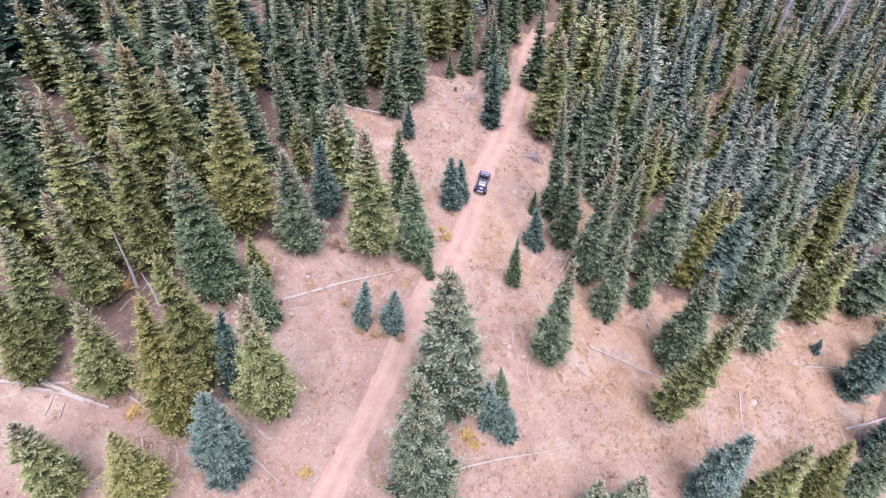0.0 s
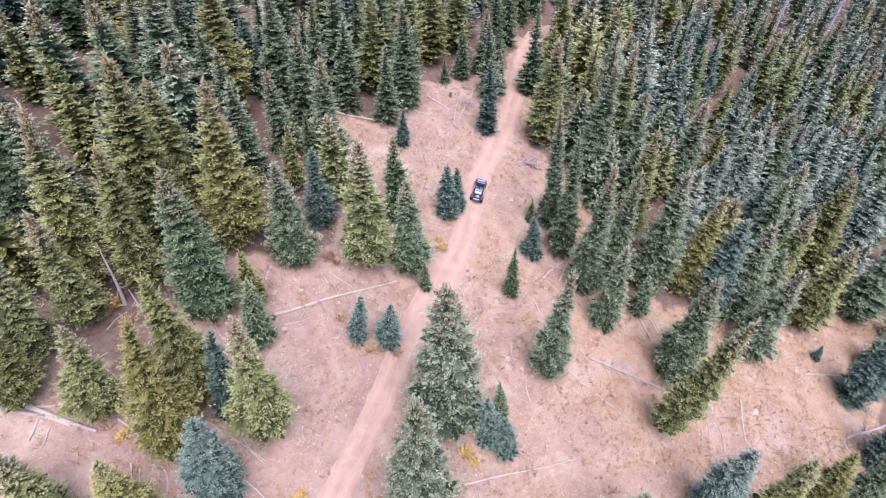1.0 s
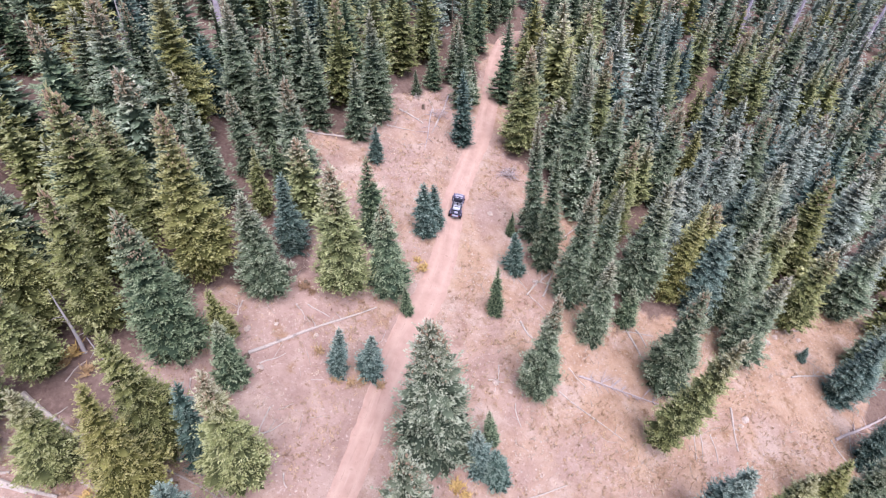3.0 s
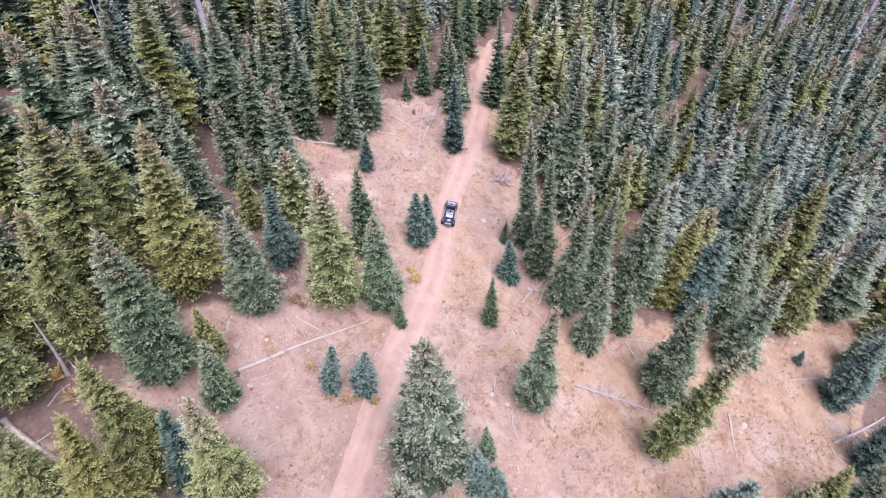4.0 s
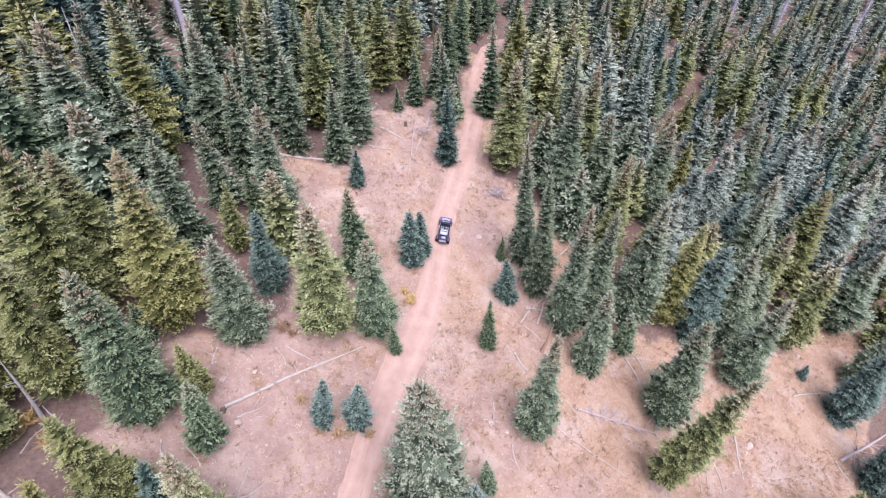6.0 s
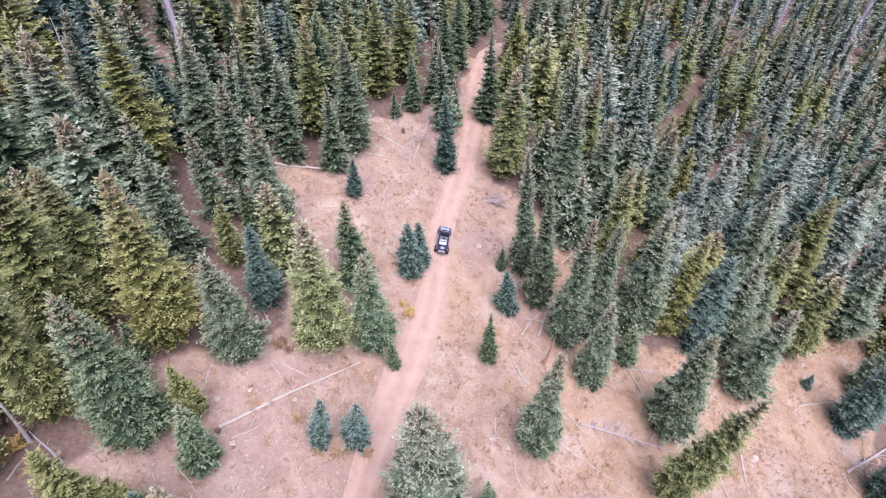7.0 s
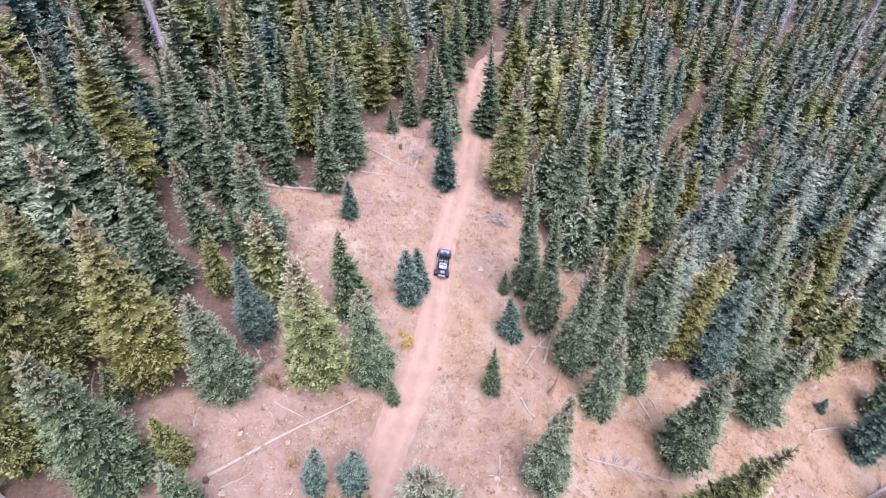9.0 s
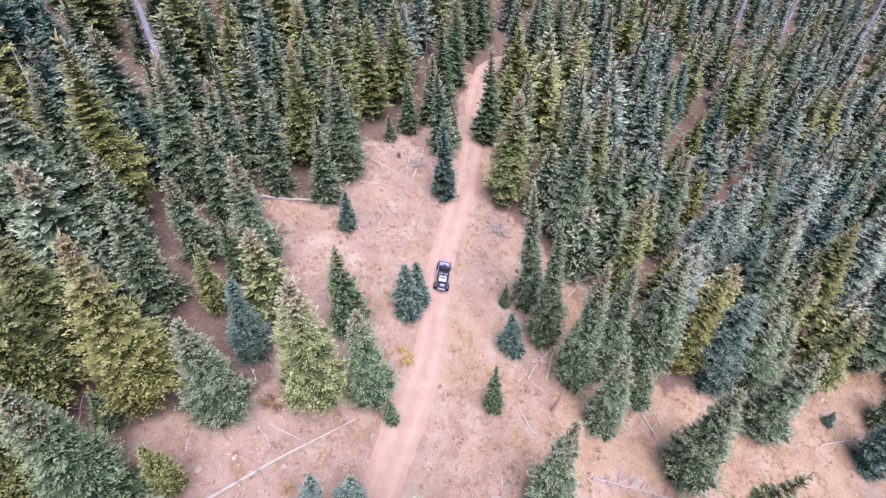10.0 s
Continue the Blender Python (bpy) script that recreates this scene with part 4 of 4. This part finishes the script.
def litter(count, seed):
    """Twigs and slivers of dead wood, too many to count."""
    r = random.Random(seed)
    bm_v, bm_f = [], []
    for x, y, k in scatter(count, seed, 0.15, 0.8, patchy(0.15, -0.1, 12.0)):
        a = r.uniform(0, 6.283)
        d, w = Vector((math.cos(a), math.sin(a), 0)) * k, 0.018 + 0.02 * r.random()
        s = Vector((-d.y, d.x, 0)).normalized() * w
        p, q = Vector((x, y, 0)) - d, Vector((x, y, 0)) + d
        p.z, q.z = ground_z(p.x, p.y) + 0.03, ground_z(q.x, q.y) + 0.03
        t = Vector((0, 0, w * 1.5))
        n = len(bm_v)
        bm_v += [tuple(v) for v in (p - s, p + s, p + t, q - s * 0.5, q + s * 0.5, q + t)]
        bm_f += [(n, n + 1, n + 4, n + 3), (n + 1, n + 2, n + 5, n + 4), (n + 2, n, n + 3, n + 5)]
    tagged(new("wood_litter", to_mesh("wood_litter", (bm_v, bm_f), DEAD)), "scattered bleached twigs and splinters on the ground", "twigs", kind="stuff")


litter(500, 71)


def pebbles(count, seed):
    r = random.Random(seed)
    v, f = [], []
    for x, y, k in scatter(count, seed, 0.05, 0.16, patchy(0.1, -0.2, 15.0)):
        z, n = ground_z(x, y), len(v)
        v += [(x + k * math.cos(a + r.uniform(-0.3, 0.3)), y + k * math.sin(a) * r.uniform(0.6, 1), z) for a in (0, 1.26, 2.51, 3.77, 5.03)] + [(x, y, z + k * 0.7)]
        f += [(n + i, n + (i + 1) % 5, n + 5) for i in range(5)]
    tagged(new("small_stones", to_mesh("small_stones", (v, f), STONE)), "small pale stones strewn over the meadow", "stones", kind="stuff")


pebbles(800, 81)


# ---- vehicle ----
PAINT = plain("lilac_grey_paint", (0.43, 0.39, 0.51), 0.35, 0.0, 20, 0.08, 0.5)
ROOFING = plain("light_grey_plastic", (0.62, 0.60, 0.68), 0.5, 0.0, 20, 0.08, 0.4)
TRIM = plain("dark_violet_plastic", (0.15, 0.12, 0.20), 0.5, 0.0, 20, 0.2, 0.4)
BLACK = plain("black_plastic", (0.05, 0.044, 0.065), 0.55, 0.0, 20, 0.2, 0.4)
RUBBER = plain("dusty_tyre_rubber", (0.035, 0.032, 0.034), 0.85, 0.0, 12, 0.3, 0.3)
STEEL = plain("dark_steel_tube", (0.04, 0.04, 0.05), 0.4, 0.6, 30, 0.1, 0.5)
RIM = plain("grey_alloy", (0.35, 0.35, 0.38), 0.35, 0.8, 30, 0.1, 0.5)
WHITE = plain("white_vinyl", (0.62, 0.61, 0.68), 0.5, 0.0, 30, 0.05, 0.4)
LENS = plain("clear_lamp_lens", (0.75, 0.75, 0.78), 0.15, 0.0, 30, 0.05, 0.6)
RED = plain("red_lamp_lens", (0.45, 0.02, 0.02), 0.25, 0.0, 30, 0.05, 0.6)


def slab(size, at, bevel=0.03, taper=1.0, shear=0.0):
    """A bevelled block; taper narrows its top, shear drops its front."""
    bm = bmesh.new()
    bmesh.ops.create_cube(bm, size=1.0)
    for v in bm.verts:
        k = taper if v.co.z > 0 else 1.0
        front = v.co.y > 0 and v.co.z > 0
        v.co = Vector((v.co.x * size[0] * k, v.co.y * size[1], v.co.z * size[2] - (shear if front else 0))) + Vector(at)
    bmesh.ops.bevel(bm, geom=bm.edges[:], offset=bevel, segments=2, affect="EDGES")
    return bm


def ring(radius, width, inner, seg=22):
    """A tyre or rim round the x axis."""
    bm = bmesh.new()
    outline = [(inner, -0.42 * width), (radius * 0.9, -0.5 * width), (radius, -0.32 * width), (radius * 1.01, 0), (radius, 0.32 * width), (radius * 0.9, 0.5 * width), (inner, 0.42 * width)]
    rows = [[bm.verts.new((x, r * math.cos(6.283 * j / seg), r * math.sin(6.283 * j / seg))) for r, x in outline] for j in range(seg)]
    for j in range(seg):
        a, b = rows[j], rows[(j + 1) % seg]
        for i in range(len(outline) - 1):
            bm.faces.new((a[i], a[i + 1], b[i + 1], b[i]))
    return bm


def utv(x, y, turn):
    """An open off-road buggy, 1.65 m wide and 3.6 m long, with its nose along +y."""
    z = ground_z(x, y) + 0.04
    tilt_x = math.degrees(math.atan(slope(x, y + 1) - slope(x, y)))
    car = new("off_road_buggy")
    car.matrix_world = Matrix.Translation((x, y, z)) @ Euler((radians(tilt_x), radians(6), 0)).to_matrix().to_4x4() @ pose(0, 0, 0, 0, 0, turn) @ Matrix.Diagonal((0.93, 1.1, 1.0, 1.0))
    tagged(car, "open dark off-road buggy with lilac-grey panels on the track", "vehicle")
    part("chassis", slab((1.36, 3.2, 0.22), (0, 0, 0.46), 0.05), BLACK, car)
    part("hood", slab((1.12, 1.05, 0.36), (0, 1.22, 0.82), 0.08, 0.9, 0.12), PAINT, car, "lilac-grey sloping hood")
    part("hood_band", slab((1.0, 0.07, 0.03), (0, 1.48, 0.955), 0.01), BLACK, car, "black band across the hood")
    part("tail_panel", slab((0.95, 0.3, 0.12), (0, -1.78, 0.86), 0.05, 0.85), PAINT, car, "lilac-grey rounded tail panel")
    part("hood_vent", slab((0.5, 0.16, 0.03), (0, 1.05, 0.965), 0.01), BLACK, car, "black hood vent")
    part("front_bumper", rod(bmesh.new(), [Vector((-0.5, 1.68, 0.45)), Vector((-0.42, 1.82, 0.62)), Vector((0.42, 1.82, 0.62)), Vector((0.5, 1.68, 0.45))], [0.03] * 4), STEEL, car)
    part("dashboard", slab((1.2, 0.26, 0.26), (0, 0.66, 0.92), 0.04), BLACK, car)
    part("floor_pan", slab((1.25, 1.5, 0.08), (0, -0.05, 0.54), 0.02), BLACK, car)
    for s in (-1, 1):
        seat = part("seat", slab((0.5, 0.5, 0.18), (0.31 * s, 0.2, 0.72), 0.05), BLACK, car)
        part("backrest", slab((0.48, 0.15, 0.60), (0.31 * s, -0.10, 1.0), 0.05, 0.85), WHITE, seat, "white vinyl backrest")
        part("headrest", slab((0.28, 0.1, 0.16), (0.31 * s, -0.14, 1.36), 0.04), BLACK, seat)
        part("door", slab((0.06, 1.05, 0.36), (0.69 * s, 0.15, 0.76), 0.025), PAINT, car)
        part("front_fender", slab((0.26, 0.92, 0.12), (0.66 * s, 1.16, 0.84), 0.05, 0.8), TRIM, car)
        part("rear_fender", slab((0.30, 0.92, 0.10), (0.66 * s, -1.22, 0.84), 0.04, 0.8), TRIM, car)
        part("headlight", slab((0.24, 0.06, 0.10), (0.36 * s, 1.70, 0.74), 0.02), LENS, car, "clear headlight")
        part("tail_light", slab((0.16, 0.05, 0.08), (0.5 * s, -1.76, 0.82), 0.015), RED, car, "red tail light")
        part("mirror", slab((0.16, 0.05, 0.12), (0.82 * s, 0.62, 1.25), 0.02), BLACK, car)
        part("cage_side", rod(bmesh.new(), [Vector((0.66 * s, 0.85, 0.92)), Vector((0.60 * s, 0.45, 1.66)), Vector((0.60 * s, -0.62, 1.68)), Vector((0.66 * s, -1.5, 0.98))], [0.035] * 4), STEEL, car)
        part("cage_post", rod(bmesh.new(), [Vector((0.68 * s, -0.3, 0.6)), Vector((0.60 * s, -0.3, 1.67))], [0.03] * 2), STEEL, car)
    for yy, zz in ((0.45, 1.66), (-0.62, 1.68)):
        part("cage_bar", rod(bmesh.new(), [Vector((-0.60, yy, zz)), Vector((0.60, yy, zz))], [0.035] * 2), STEEL, car)
    part("windshield_frame", rod(bmesh.new(), [Vector((-0.55, 0.80, 1.02)), Vector((0.55, 0.80, 1.02))], [0.028] * 2), STEEL, car)
    part("engine_cover", slab((0.96, 0.66, 0.22), (0, -0.68, 0.98), 0.06, 0.92), ROOFING, car, "light lilac-grey cover behind the seats")
    part("grille", slab((0.7, 0.1, 0.04), (0, -0.62, 1.10), 0.01), BLACK, car)
    wheel = part("steering_wheel", ring(0.18, 0.05, 0.15, 16), BLACK, car)
    wheel.matrix_local = pose(-0.31, 0.46, 1.08, 0, 0, 90) @ pose(0, 0, 0, 0, 55, 0)
    bed = part("cargo_bed", slab((1.15, 0.55, 0.12), (0, -1.45, 0.84), 0.03), BLACK, car)
    for at, size in (((-0.56, -1.45, 0.96), (0.06, 0.55, 0.2)), ((0.56, -1.45, 0.96), (0.06, 0.55, 0.2)), ((0, -1.71, 0.96), (1.15, 0.06, 0.2))):
        part("bed_wall", slab(size, at, 0.02), BLACK, bed)
    part("storage_box", slab((0.5, 0.3, 0.2), (0.05, -1.45, 0.99), 0.04), PAINT, car, "lilac-grey box in the cargo bed")
    part("rear_rack", rod(bmesh.new(), [Vector((-0.7, -1.7, 0.9)), Vector((-0.7, -1.8, 1.08)), Vector((0.7, -1.8, 1.08)), Vector((0.7, -1.7, 0.9))], [0.03] * 4), STEEL, car)
    part("rear_bumper", rod(bmesh.new(), [Vector((-0.45, -1.7, 0.5)), Vector((-0.4, -1.86, 0.55)), Vector((0.4, -1.86, 0.55)), Vector((0.45, -1.7, 0.5))], [0.035] * 4), RIM, car)
    for s in (-1, 1):
        for yy in (1.18, -1.22):
            w = part("wheel", ring(0.2, 0.16, 0.03, 16), RIM, car)
            w.matrix_local = pose((0.70 if yy > 0 else 0.76) * s, yy, 0.36)
            part("tyre", ring(0.37, 0.30, 0.19), RUBBER, w, "chunky dusty black tyre")
            part("axle", rod(bmesh.new(), [Vector((0, 0, 0)), Vector((-0.35 * s, 0, 0.1))], [0.03] * 2), STEEL, w)


utv(6.55, 57.9, -13)
